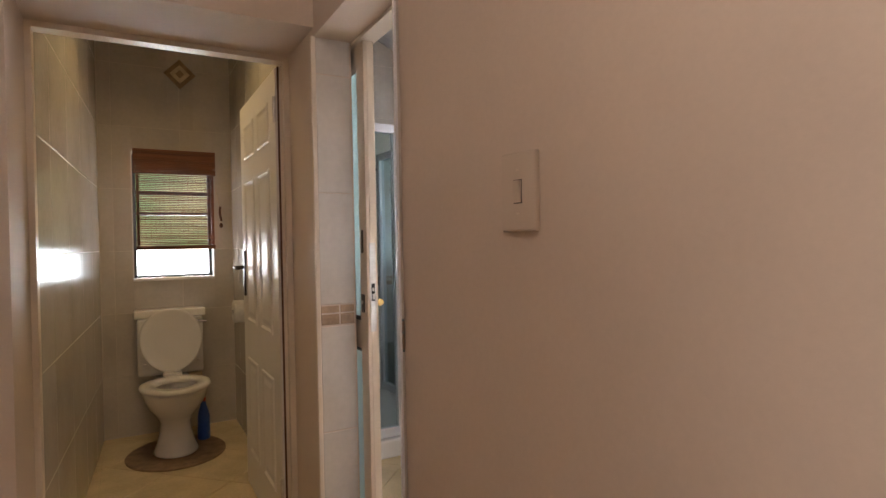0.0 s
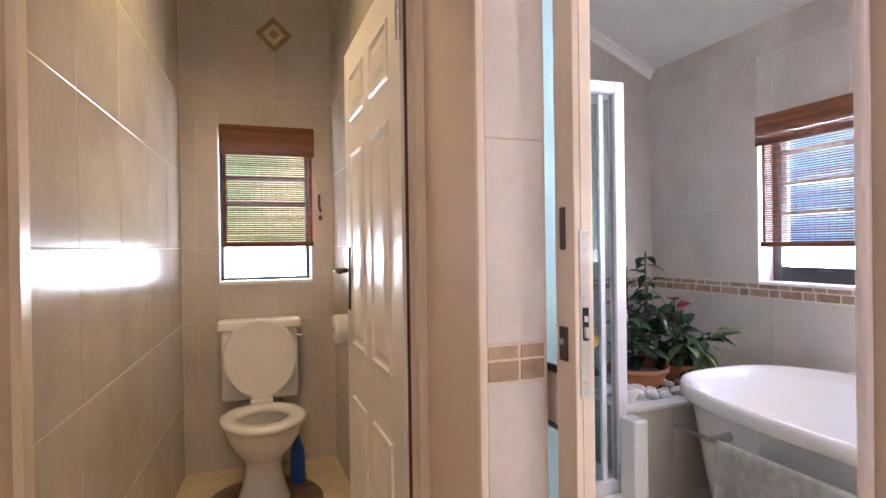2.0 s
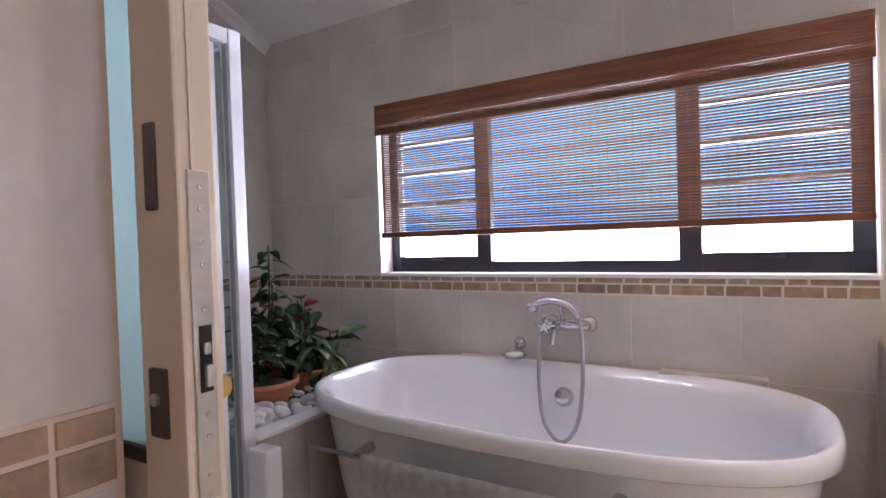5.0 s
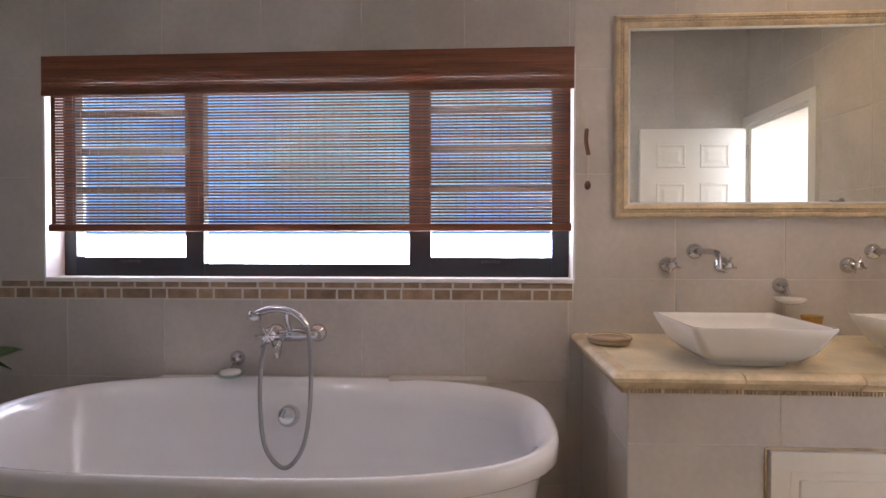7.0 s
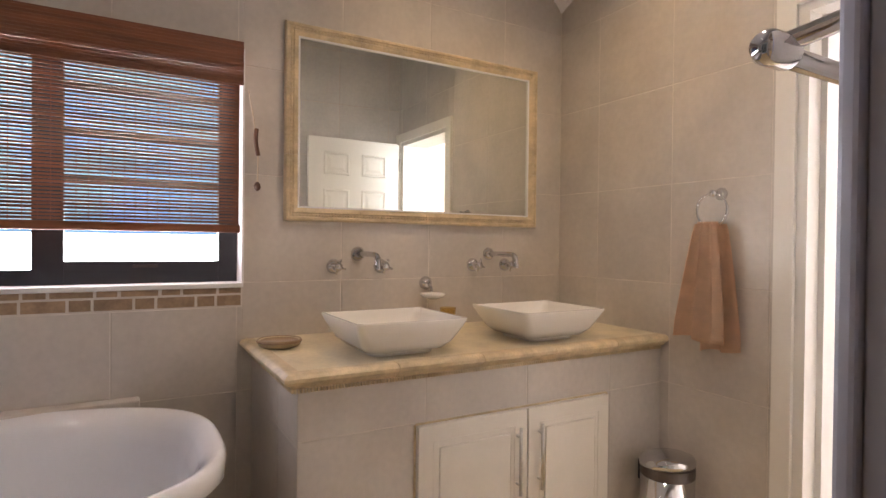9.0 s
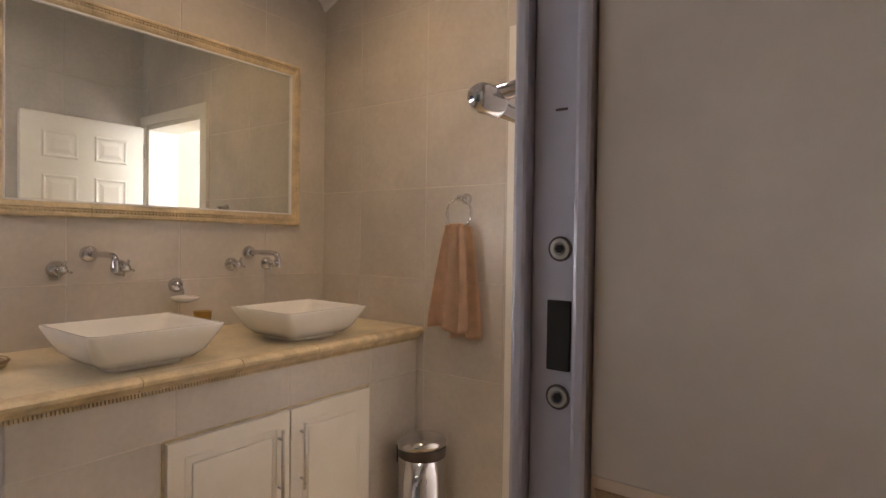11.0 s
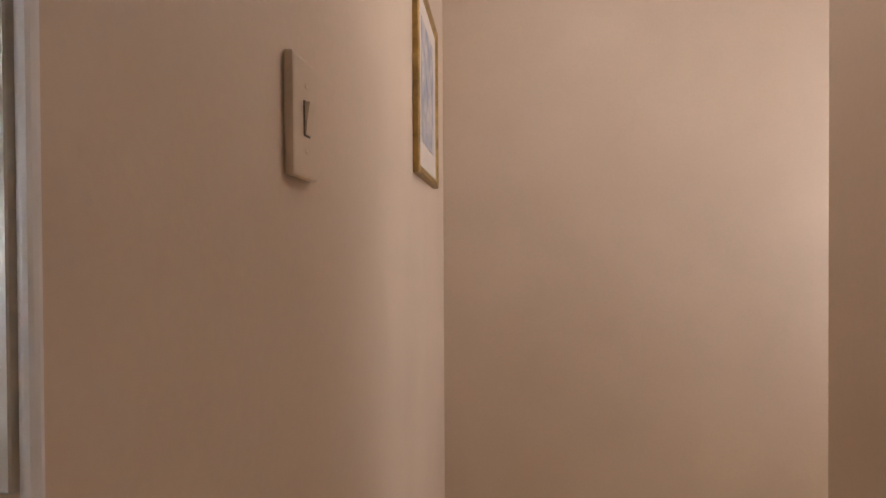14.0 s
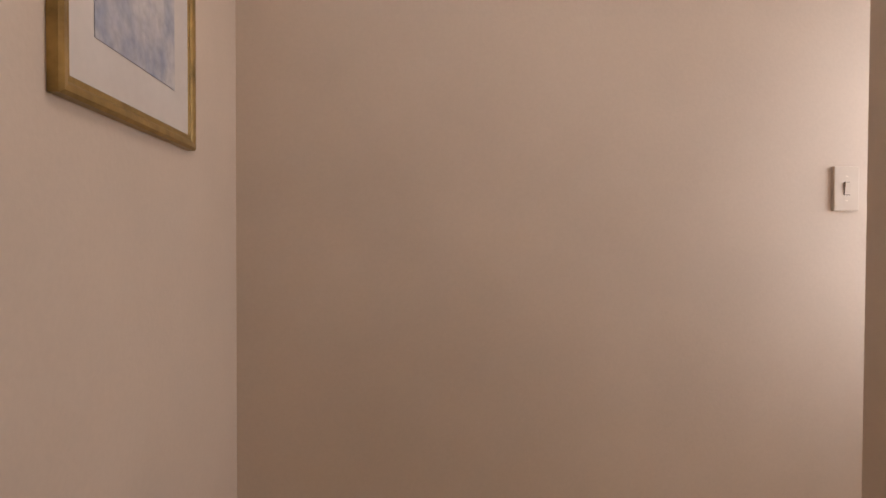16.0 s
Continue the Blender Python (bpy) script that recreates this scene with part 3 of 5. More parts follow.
blind(M_NB, 0.485, 1.225, 1.893, 1.735, 16, "small woven brown bamboo blind, half lowered")


def blind_cord(x, y, n, z1, z2):
    """The blind's cord tied round a cleat on the wall, with a wooden acorn."""
    n = Vector(n)
    p = Vector((x, y, 0))
    t = thing("blind_cord", p + Vector((0, 0, z2)), "thin blind cord with a dark wooden acorn on the wall", "cord")
    side = Vector((0, 0, 1)).cross(n) * 0.02
    c = Vector((0, 0, 1))
    pts = spline([p + n * 0.03 - side * 1.6 + c * z1, p + n * 0.02 - side * 0.4 + c * (z1 - 0.12), p + n * 0.022 + c * (z1 - 0.22), p + n * 0.02 + side * 0.3 + c * (z2 + 0.10), p + n * 0.02 + side * 0.2 + c * z2])
    part("string", tube(pts, 0.0022, 6), M_CORD, t)
    part("cleat", tube(spline([p + n * 0.02 + c * (z1 - 0.14), p + n * 0.030 - side * 0.2 + c * (z1 - 0.19), p + n * 0.024 + side * 0.3 + c * (z1 - 0.24)]), 0.008, 8), M_ACORN, t, "dark wooden cleat")
    part("acorn", lathe(p + n * 0.02 + side * 0.2 + c * (z2 - 0.03), [(0.002, 0), (0.011, 0.008), (0.013, 0.02), (0.008, 0.032), (0.003, 0.036)], 12), M_ACORN, t, "dark wooden acorn", True)


blind_cord(EX, -0.845, (-1, 0, 0), 1.72, 1.375)
blind_cord(0.005, TY, (0, -1, 0), 1.66, 1.40)


# ---- doors ----
def panel_door(name, m, width, height, label, handle_z=1.13, handle_u=None, thick=0.04, both=False):
    """A white six-panel leaf. In m's frame u runs from the hinge, v out of the panelled face, z up."""
    d = thing(name, m @ Vector((0, 0, 0)), label, "door", kind="structure")

    def put(nm, bm, mat, parent=d, lab="", sm=False):
        bmesh.ops.transform(bm, matrix=m, verts=bm.verts[:])
        bmesh.ops.recalc_face_normals(bm, faces=bm.faces[:])
        return part(nm, bm, mat, parent, lab, sm)

    put("leaf", soft_box(0, width, -thick, 0, 0.012, height, 0.003), M_WHITE)
    s, g = 0.115, 0.10
    pw = (width - 2 * s - g) / 2
    for u0 in (s, s + pw + g):
        for z0, z1 in ((0.20, 0.68), (0.86, 1.56), (1.67, height - 0.11)):
            u1 = u0 + pw
            bm = bmesh.new()
            ring_loft(bm, [[(a, v, b) for a, b in ((u0 + k, z0 + k), (u1 - k, z0 + k), (u1 - k, z1 - k), (u0 + k, z1 - k))] for k, v in ((0, 0.0), (0.004, 0.006), (0.012, 0.007), (0.022, 0.001), (0.034, 0.001), (0.055, 0.006))], False, True)
            put("panel", bm, M_WHITE)
    if handle_u:
        h = put("handle_plate", soft_box(handle_u - 0.021, handle_u + 0.021, 0.0, 0.009, handle_z - 0.145, handle_z + 0.085, 0.004), M_BRONZE, d, "dark bronze handle plate")
        bm = rod((handle_u, 0.005, handle_z), (handle_u, 0.055, handle_z), 0.009)
        rod((handle_u + 0.008, 0.052, handle_z), (handle_u - 0.105, 0.052, handle_z), 0.0095, 0.0085, 14, bm)
        put("lever", bm, M_BRONZE, h, "dark bronze lever", True)
    for hz in (0.25, 1.78):
        put("hinge", rod((-0.004, 0.004, hz - 0.05), (-0.004, 0.004, hz + 0.05), 0.007), M_STEEL, d, "steel hinge")
    return d


# toilet door, swung in against the side wall: u runs north, the panelled face looks west
M_TD = Matrix(((0, -1, 0, -0.043), (1, 0, 0, 0.402), (0, 0, 1, 0), (0, 0, 0, 1)))
panel_door("door_1", M_TD, 0.785, 1.945, "white six-panel toilet door standing open", 1.13, 0.725)
# bedroom door, swung in along the passage wall: u runs north, the panelled face looks east
M_BD = Matrix(((0, 1, 0, 0.345), (1, 0, 0, -2.345), (0, 0, 1, 0), (0, 0, 0, 1)))
panel_door("door_2", M_BD, 0.74, 1.95, "white six-panel bedroom door standing open", 1.05, 0.68)

# frames
bm = boxes((-0.014, 0.012, 0.338, 0.395, 0, 1.955), (-0.84, -0.822, 0.338, 0.395, 0, 1.955), (-0.84, 0.012, 0.338, 0.395, 1.955, 1.99), (-0.022, -0.014, 0.338, 0.352, 0, 1.955))
solid("door_frame_toilet", bm, M_FRAME, "cream painted steel frame round the toilet doorway", "door frame")
solid("trim", boxes((-0.026, 0.010, 0.3945, 0.3985, 0.0, 1.95)), M_FRAME, "cream strip behind the toilet door's stop", "strip")
# No seal here: a dark strip paints the shade of the hinge gap.
solid("door_seal", boxes((-0.034, -0.0265, 0.3945, 0.3985, 0.0, 1.95)), M_ACORN, "dark strip standing in for the shade in the toilet door's hinge gap", "seal")
solid("trim", soft_box(-0.012, 0.004, -0.004, 0.010, 0, OZ, 0.004), M_FRAME, "cream corner bead on the pier", "bead")
solid("trim", soft_box(-0.018, -0.0105, OY - 0.012, OY - 0.003, 0, OZ, 0.003), M_LILAC, "grey painted corner bead beside the sliding door", "bead")
bm = bmesh.new()
for x0, x1, y0, y1, z0, z1 in ((1.050, 1.085, -2.58, -2.366, 0, 1.9345), (0.345, 0.380, -2.58, -2.366, 0, 1.9345), (0.345, 1.085, -2.58, -2.366, 1.935, 1.9645), (1.085, 1.150, -2.384, -2.350, 0, 2.03), (0.280, 0.345, -2.384, -2.350, 0, 2.03), (0.345, 1.085, -2.384, -2.350, 1.965, 2.03), (1.030, 1.050, -2.50, -2.44, 0, 1.935)):
    box(bm, x0, x1, y0, y1, z0, z1)
solid("door_frame_bedroom", bm, M_WHITE, "white timber frame round the bedroom doorway", "door frame")

# sliding door and its post
sd = thing("door_3", (0.175, 0.35, 0), "white framed sliding door with frosted glass, slid open", "door", kind="structure")
LX0, LX1, LY0, LY1 = 0.144, 0.184, -0.080, 0.78
part("stile", soft_box(LX0, LX1, LY0, LY0 + 0.066, 0.02, 1.93, 0.003), M_FRAME, sd)
part("stile", soft_box(LX0, LX1, LY1 - 0.066, LY1, 0.02, 1.93, 0.003), M_FRAME, sd)
for z0, z1 in ((0.02, 0.11), (0.865, 0.975), (1.85, 1.93)):
    part("rail", soft_box(LX0 + 0.003, LX1 - 0.003, LY0 + 0.066, LY1 - 0.066, z0, z1, 0.003), M_FRAME, sd)
part("glazing_bead", boxes((LX0 + 0.001, LX0 + 0.006, LY0 + 0.066, LY1 - 0.066, 0.968, 0.982), (LX0 + 0.001, LX0 + 0.006, LY0 + 0.066, LY1 - 0.066, 0.858, 0.868)), M_BRONZE, sd, "dark glazing bead")
for z0, z1 in ((0.11, 0.865), (0.975, 1.85)):
    g = part("pane", boxes((0.161, 0.166, LY0 + 0.06, LY1 - 0.06, z0, z1)), M_FROST, sd, "pale green frosted glass")
# groove in the leaf's closing edge
part("edge_groove", soft_box(LX0 + 0.0135, LX0 + 0.0155, LY0 - 0.002, LY0 + 0.001, 0.03, 1.92, 0.0005), M_FRAME, sd)
lk = part("lock_plate", soft_box(0.153, 0.175, LY0 - 0.003, LY0 + 0.002, 0.935, 1.24, 0.001), M_STEEL, sd, "steel lock plate with screws")
for z in (1.225, 1.205, 1.175, 1.155, 1.115, 1.02, 1.0, 0.965, 0.945):
    part("screw", lathe((0.164, LY0 - 0.003, z), [(0.0028, 0), (0.0024, 0.001), (0.001, 0.0005)], 10, (0, -1, 0)), M_STEEL, lk)
# No hole is cut; a black plate carries the slot's shade.
part("bolt_slot", boxes((0.158, 0.170, LY0 - 0.0042, LY0, 1.04, 1.10)), M_BLACK, lk, "black plate standing in for the shaded bolt slot")
part("hook_bolt", soft_box(0.160, 0.167, LY0 - 0.010, LY0, 1.045, 1.065, 0.002), M_STEEL, lk)
part("hook_bolt", soft_box(0.160, 0.167, LY0 - 0.008, LY0, 1.074, 1.085, 0.002), M_STEEL, lk)
part("flush_pull", soft_box(LX0 - 0.003, LX0 + 0.004, -0.052, -0.034, 1.205, 1.285, 0.003), M_BRONZE, sd, "dark flush pull")
es = part("escutcheon", soft_box(LX0 - 0.004, LX0 + 0.004, -0.056, -0.030, 0.998, 1.062, 0.003), M_BRONZE, sd, "dark keyhole plate")
part("key_barrel", lathe((LX0 - 0.004, -0.043, 1.034), [(0.006, 0), (0.006, 0.003), (0.002, 0.0035)], 12, (-1, 0, 0)), M_STEEL, es)
ky = rod((LX1, -0.045, 1.03), (LX1 + 0.02, -0.045, 1.03), 0.0035)
lathe((LX1 + 0.022, -0.047, 1.03), [(0.012, 0), (0.013, 0.002), (0.012, 0.004)], 14, (0, 1, 0), ky)
part("key", ky, M_BRASS, sd, "brass key")

jp = thing("door_post", (0.15, OY, 0), "grey-white steel receiving post with a dark slot for the sliding door's hook", "door post", kind="structure")
part("web", soft_box(0.1365, 0.1665, OY - 0.049, OY - 0.010, 0, OZ, 0.0012, 1), M_POST, jp)
part("lip", soft_box(0.127, 0.136, OY - 0.049, OY + 0.004, 0, OZ, 0.0025), M_POST, jp)
part("lip", soft_box(0.167, 0.176, OY - 0.049, OY - 0.004, 0, OZ, 0.0025), M_POST, jp)
# Strike slot drawn as a black plate, its inner shade as colour.
part("slot", soft_box(0.142, 0.156, OY - 0.0105, OY - 0.0088, 1.1065, 1.145, 0.001), M_BLACK, jp, "black plate standing in for the shaded strike slot")
for z in (1.092, 1.173):
    sc = part("screw", lathe((0.149, OY - 0.010, z), [(0.0058, 0), (0.0056, 0.0012), (0.0036, 0.0014), (0.0032, 0.0008), (0.001, 0.0006)], 16, (0, 1, 0)), M_STEEL, jp, "steel screw")
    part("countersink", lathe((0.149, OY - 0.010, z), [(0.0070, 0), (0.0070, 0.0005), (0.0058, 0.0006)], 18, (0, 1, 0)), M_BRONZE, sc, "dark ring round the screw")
    # Recess shade painted as a black hexagon on the screw head.
    part("hex_recess", lathe((0.149, OY - 0.010, z), [(0.0026, 0), (0.0026, 0.0017), (0.001, 0.00171)], 6, (0, 1, 0)), M_BLACK, sc, "black cap standing in for the shaded hexagonal recess")
part("scratch", soft_box(0.146, 0.153, OY - 0.010, OY - 0.0095, 1.248, 1.2495, 0.0002), M_BRONZE, jp)
solid("door_track", soft_box(0.135, 0.200, OY, 0.80, OZ - 0.01, OZ + 0.05, 0.003), M_FRAME, "white track above the sliding door", "track")


# ---- shower ----
sh = thing("shower_enclosure", (0.75, 1.15, 0), "white framed glass shower cubicle on a low white base", "shower")
part("base", soft_box(0.14, 1.165, 1.085, NY - 0.002, 0, 0.105, 0.012), M_ACRYL, sh, "white shower base")
SX = 1.195
part("post", soft_box(SX - 0.05, SX, 1.125, 1.175, 0.105, 1.935, 0.004), M_LILAC, sh)
part("post", soft_box(0.14, 0.19, 1.125, 1.175, 0.105, 1.935, 0.004), M_LILAC, sh)
part("post", soft_box(SX - 0.045, SX, NY - 0.045, NY - 0.002, 0.105, 1.935, 0.004), M_LILAC, sh)
part("top_rail", soft_box(0.19, SX - 0.05, 1.128, 1.172, 1.885, 1.935, 0.004), M_LILAC, sh)
part("bottom_rail", soft_box(0.19, SX - 0.05, 1.128, 1.172, 0.106, 0.160, 0.004), M_LILAC, sh)
part("top_rail", soft_box(SX - 0.042, SX - 0.004, 1.175, NY - 0.045, 1.885, 1.935, 0.004), M_LILAC, sh)
part("bottom_rail", soft_box(SX - 0.042, SX - 0.004, 1.175, NY - 0.045, 0.106, 0.160, 0.004), M_LILAC, sh)
for x0, x1, y in ((0.80, 1.10, 1.158), (0.20, 0.83, 1.142)):
    f = part("sliding_panel", boxes((x0, x0 + 0.022, y - 0.010, y + 0.010, 0.16, 1.885), (x1 - 0.022, x1, y - 0.010, y + 0.010, 0.16, 1.885)), M_LILAC, sh)
    g = part("pane", boxes((x0 + 0.015, x1 - 0.015, y - 0.003, y + 0.003, 0.16, 1.885)), M_SHGLASS, f, "clear shower glass")
    g.visible_shadow = False
part("gasket", boxes((SX - 0.0535, SX - 0.05, 1.140, 1.160, 0.16, 1.885), (0.82, SX - 0.05, 1.144, 1.150, 1.878, 1.885)), M_PIPE, sh, "grey rubber gasket")
g = part("pane", boxes((SX - 0.026, SX - 0.020, 1.17, NY - 0.04, 0.16, 1.885)), M_SHGLASS, sh, "clear shower glass")
g.visible_shadow = False
rose = thing("wall_shower", (0.98, NY, 1.80), "dark wall-mounted shower head", "shower head")
part("arm", tube(spline([(1.0, NY, 1.86), (1.0, NY - 0.10, 1.90), (1.0, NY - 0.2, 1.86)]), 0.010), M_BRONZE, rose)
part("rose", lathe((1.0, NY - 0.22, 1.78), [(0.055, 0), (0.055, 0.012), (0.03, 0.05), (0.012, 0.09)], 20), M_BRONZE, rose, "", True)
solid("curb_post", soft_box(1.118, 1.192, 0.985, 1.082, 0, 0.468, 0.012), M_ACRYL, "low white post beside the shower base", "post")

# ---- planter ----
planter = solid("planter_wall", boxes((1.20, EX - 0.001, 1.132, 1.205, 0, 0.456), (1.20, 1.26, 1.205, NY - 0.001, 0, 0.456)), M_GROUT, "low tiled planter wall in the corner", "planter")
solid("planter_bed", boxes((1.26, EX - 0.001, 1.205, NY - 0.001, 0, 0.40)), M_SOIL, "dark soil under white pebbles", "soil")
solid("planter_ledge", soft_box(1.196, EX - 0.001, 1.120, 1.210, 0.456, 0.472, 0.004), M_REVEAL, "white ledge on the planter wall", "ledge")


def pebble_mesh(k):
    bm = bmesh.new()
    bmesh.ops.create_icosphere(bm, subdivisions=2, radius=1)
    rng = random.Random(k)
    off = Vector((rng.uniform(0, 50), rng.uniform(0, 50), 0))
    for v in bm.verts:
        v.co *= 1 + 0.28 * noise.noise(v.co * 0.9 + off)
        v.co.z *= 0.62
        v.co.x *= 1.25
    me = bpy.data.meshes.new("pebble")
    bm.to_mesh(me)
    bm.free()
    me.materials.append(M_PEBBLE)
    for p in me.polygons:
        p.use_smooth = True
    return me


PEB = [pebble_mesh(k) for k in range(5)]
rng = random.Random(11)
for k in range(230):
    o = new("pebble", PEB[k % 5])
    s = rng.uniform(0.020, 0.040)
    lay = k % 2
    o.matrix_world = Matrix.Translation((rng.uniform(1.285, 2.235), rng.uniform(1.24, 2.19 if k % 3 else 1.5), 0.412 + 0.042 * lay + rng.uniform(0, 0.02))) @ Euler((rng.uniform(-.5, .5), rng.uniform(-.5, .5), rng.uniform(0, 6))).to_matrix().to_4x4() @ Matrix.Scale(s, 4)
    tagged(o, "smooth white river pebble in the planter", "pebble", "pebbles in the planter")


def leaf_mesh(name, length, width, mat, droop=0.25, fold=0.25):
    bm = bmesh.new()
    rows = []
    for i in range(7):
        t = i / 6
        w = width * (math.sin(math.pi * min(1, t * 0.93 + 0.05)) ** 0.8) * (1 - 0.25 * t) * 0.55
        z = -droop * length * t * t
        rows.append([bm.verts.new((-w, length * t, z + fold * w)), bm.verts.new((0, length * t, z)), bm.verts.new((w, length * t, z + fold * w))])
    for a, b in zip(rows, rows[1:]):
        for j in (0, 1):
            bm.faces.new((a[j], a[j + 1], b[j + 1], b[j]))
    bmesh.ops.solidify(bm, geom=bm.faces[:], thickness=0.0008)
    me = bpy.data.meshes.new(name)
    bm.to_mesh(me)
    bm.free()
    me.materials.append(mat)
    for p in me.polygons:
        p.use_smooth = True
    return me


def pot(at, r, h, name="plant_pot"):
    t = thing(name, at, "wide terracotta bowl standing among white pebbles", "plant pot", "terracotta pots")
    part("bowl", lathe(at, [(r * 0.62, 0), (r * 0.80, h * 0.35), (r * 0.94, h * 0.72), (r * 0.95, h * 0.78), (r * 1.02, h * 0.80), (r * 1.03, h), (r * 0.95, h), (r * 0.9, h * 0.75), (r * 0.3, h * 0.7)], 36), M_TERRA, t, "", True)
    part("soil", lathe((at[0], at[1], at[2] + h * 0.74), [(r * 0.92, 0), (r * 0.5, 0.015), (0.01, 0.02)], 24), M_SOIL, t)
    return t


P1, P2, P3 = (1.57, 1.52, 0.44), (1.88, 1.58, 0.44), (1.92, 1.42, 0.44)
pot(P1, 0.155, 0.12)
pot(P2, 0.15, 0.11)


def leafy(name, at, label, stems, meshes, seed, lean=0.25):
    """stems: rows of (dx, dy, height, leaves, spread)."""
    t = thing(name, at, label, "plant")
    rng = random.Random(seed)
    base = Vector(at)
    for dx, dy, h, count, spread in stems:
        top = base + Vector((dx, dy, h))
        foot = base + Vector((dx * 0.15, dy * 0.15, -0.01))
        mid = foot.lerp(top, 0.5) + Vector((rng.uniform(-.03, .03), rng.uniform(-.03, .03), 0.02))
        pts = spline([foot, mid, top], 6)
        part("stem", tube(pts, 0.004, 6), M_STEM, t)
        for k in range(count):
            f = 0.12 + 0.88 * (k + rng.random() * 0.6) / count
            p = pts[min(len(pts) - 1, int(f * (len(pts) - 1)))]
            me = rng.choice(meshes)
            o = new("leaf", me)
            o.parent = t
            a = k * 2.4 + rng.uniform(-.5, .5)
            tilt = rng.uniform(-0.55, 0.65)
            o.matrix_basis = Matrix.Translation(p - base) @ Euler((0, 0, a)).to_matrix().to_4x4() @ Euler((tilt, rng.uniform(-.5, .5), 0)).to_matrix().to_4x4() @ Matrix.Translation((0, spread * 0.25, 0)) @ Matrix.Scale(rng.uniform(0.75, 1.15), 4)
    return t


L_DARK = [leaf_mesh("leaf", 0.105, 0.055, M_LEAF), leaf_mesh("leaf", 0.09, 0.05, M_LEAF, 0.5), leaf_mesh("leaf", 0.12, 0.06, M_LEAF2, 0.4)]
L_RED = [leaf_mesh("leaf", 0.10, 0.05, M_RED, 0.4)]
L_LONG = [leaf_mesh("leaf", 0.20, 0.085, M_LEAF2, 0.35), leaf_mesh("leaf", 0.17, 0.075, M_LEAF, 0.5)]
L_VAR = [leaf_mesh("leaf", 0.15, 0.085, M_LEAF3, 0.45), leaf_mesh("leaf", 0.12, 0.075, M_LEAF3, 0.6), leaf_mesh("leaf", 0.14, 0.07, M_LEAF2, 0.5)]
leafy("potted_shrub", (P1[0], P1[1], 0.57), "tall dark green artificial shrub with a few red leaves", [(-0.05, 0.02, 0.52, 22, 0.05), (0.10, 0.05, 0.60, 24, 0.05), (0.02, -0.06, 0.42, 22, 0.05), (-0.12, -0.05, 0.34, 18, 0.05), (0.12, -0.03, 0.30, 18, 0.05), (0.0, 0.0, 0.22, 18, 0.05)], L_DARK * 5 + L_RED, 3)
leafy("anthurium", (P2[0] - 0.04, P2[1], 0.56), "green anthurium with red flowers in a terracotta bowl", [(-0.10, 0.02, 0.24, 6, 0.03), (0.05, 0.04, 0.32, 7, 0.03), (0.10, -0.04, 0.20, 6, 0.03), (-0.02, -0.08, 0.20, 6, 0.03)], L_LONG, 8)
leafy("variegated_plant", (P3[0], P3[1] + 0.06, 0.55), "low plant with cream and green mottled leaves", [(-0.08, -0.03, 0.13, 7, 0.02), (0.06, -0.05, 0.15, 8, 0.02), (0.10, 0.05, 0.16, 8, 0.02), (-0.02, -0.10, 0.08, 7, 0.02)], L_VAR, 21)
for k, (x, y, z) in enumerate(((1.80, 1.50, 0.90), (1.765, 1.47, 0.83), (1.84, 1.52, 0.86))):
    fl = thing("anthurium_flower", (x, y, z), "single red anthurium flower on its stem", "flower", "anthurium flowers")
    part("stem", tube(spline([(P2[0] - 0.04, P2[1], 0.56), (x + 0.01, y, z - 0.12), (x, y, z)]), 0.003, 6), M_LEAF2, fl)
    o = new("spathe", leaf_mesh("spathe", 0.075, 0.075, M_RED, 0.2))
    o.parent = fl
    o.matrix_basis = Euler((0.5, 0.2 * k, 2.2 + k)).to_matrix().to_4x4()
bowl = thing("plastic_bowl", (1.36, 1.80, 0.475), "small teal plastic bowl on the pebbles", "bowl")
part("shell", lathe((1.36, 1.80, 0.475), [(0.07, 0), (0.10, 0.03), (0.115, 0.07), (0.108, 0.07), (0.09, 0.03), (0.05, 0.012)], 24), M_TEAL, bowl, "", True)


# ---- bath ----
BC = Vector((1.748, 0.255, 0))
bath = thing("bathtub", BC, "white oval freestanding bath with a rolled rim", "bathtub")


def oval(d, z, n=72):
    a, b, e = 0.91 - d, 0.485 - d, 2.9
    pts = []
    for i in range(n):
        t = 2 * math.pi * i / n
        c, s = math.cos(t), math.sin(t)
        x = BC.x + b * math.copysign(abs(c) ** (2 / e), c)
        y = BC.y + a * math.copysign(abs(s) ** (2 / e), s)
        pts.append((min(x, EX - 0.02), y, z))
    return pts


bm = bmesh.new()
ring_loft(bm, [oval(d, z) for d, z in ((0.13, 0.0), (0.125, 0.01), (0.085, 0.25), (0.055, 0.45), (0.038, 0.535), (0.030, 0.545), (0.004, 0.548), (0.0, 0.553), (0.0, 0.592), (0.002, 0.600), (0.006, 0.606), (0.012, 0.609), (0.020, 0.608), (0.032, 0.602), (0.050, 0.588), (0.066, 0.565), (0.085, 0.515), (0.12, 0.36), (0.165, 0.24), (0.23, 0.185), (0.32, 0.175))])
part("tub", bm, M_ACRYL, bath, "", True)
kn = lathe((2.118, 0.290, 0.484), [(0.042, 0), (0.042, 0.008), (0.036, 0.018), (0.034, 0.030), (0.028, 0.034), (0.004, 0.034)], 24, (-1, 0, 0.35))
part("overflow_knob", kn, M_CHROME, bath, "round chrome overflow knob", True)
solid("bath_ledge", soft_box(2.205, EX - 0.001, -0.075, 0.86, 0.02, 0.602, 0.006), M_TILE, "narrow tiled ledge between bath and wall", "ledge")
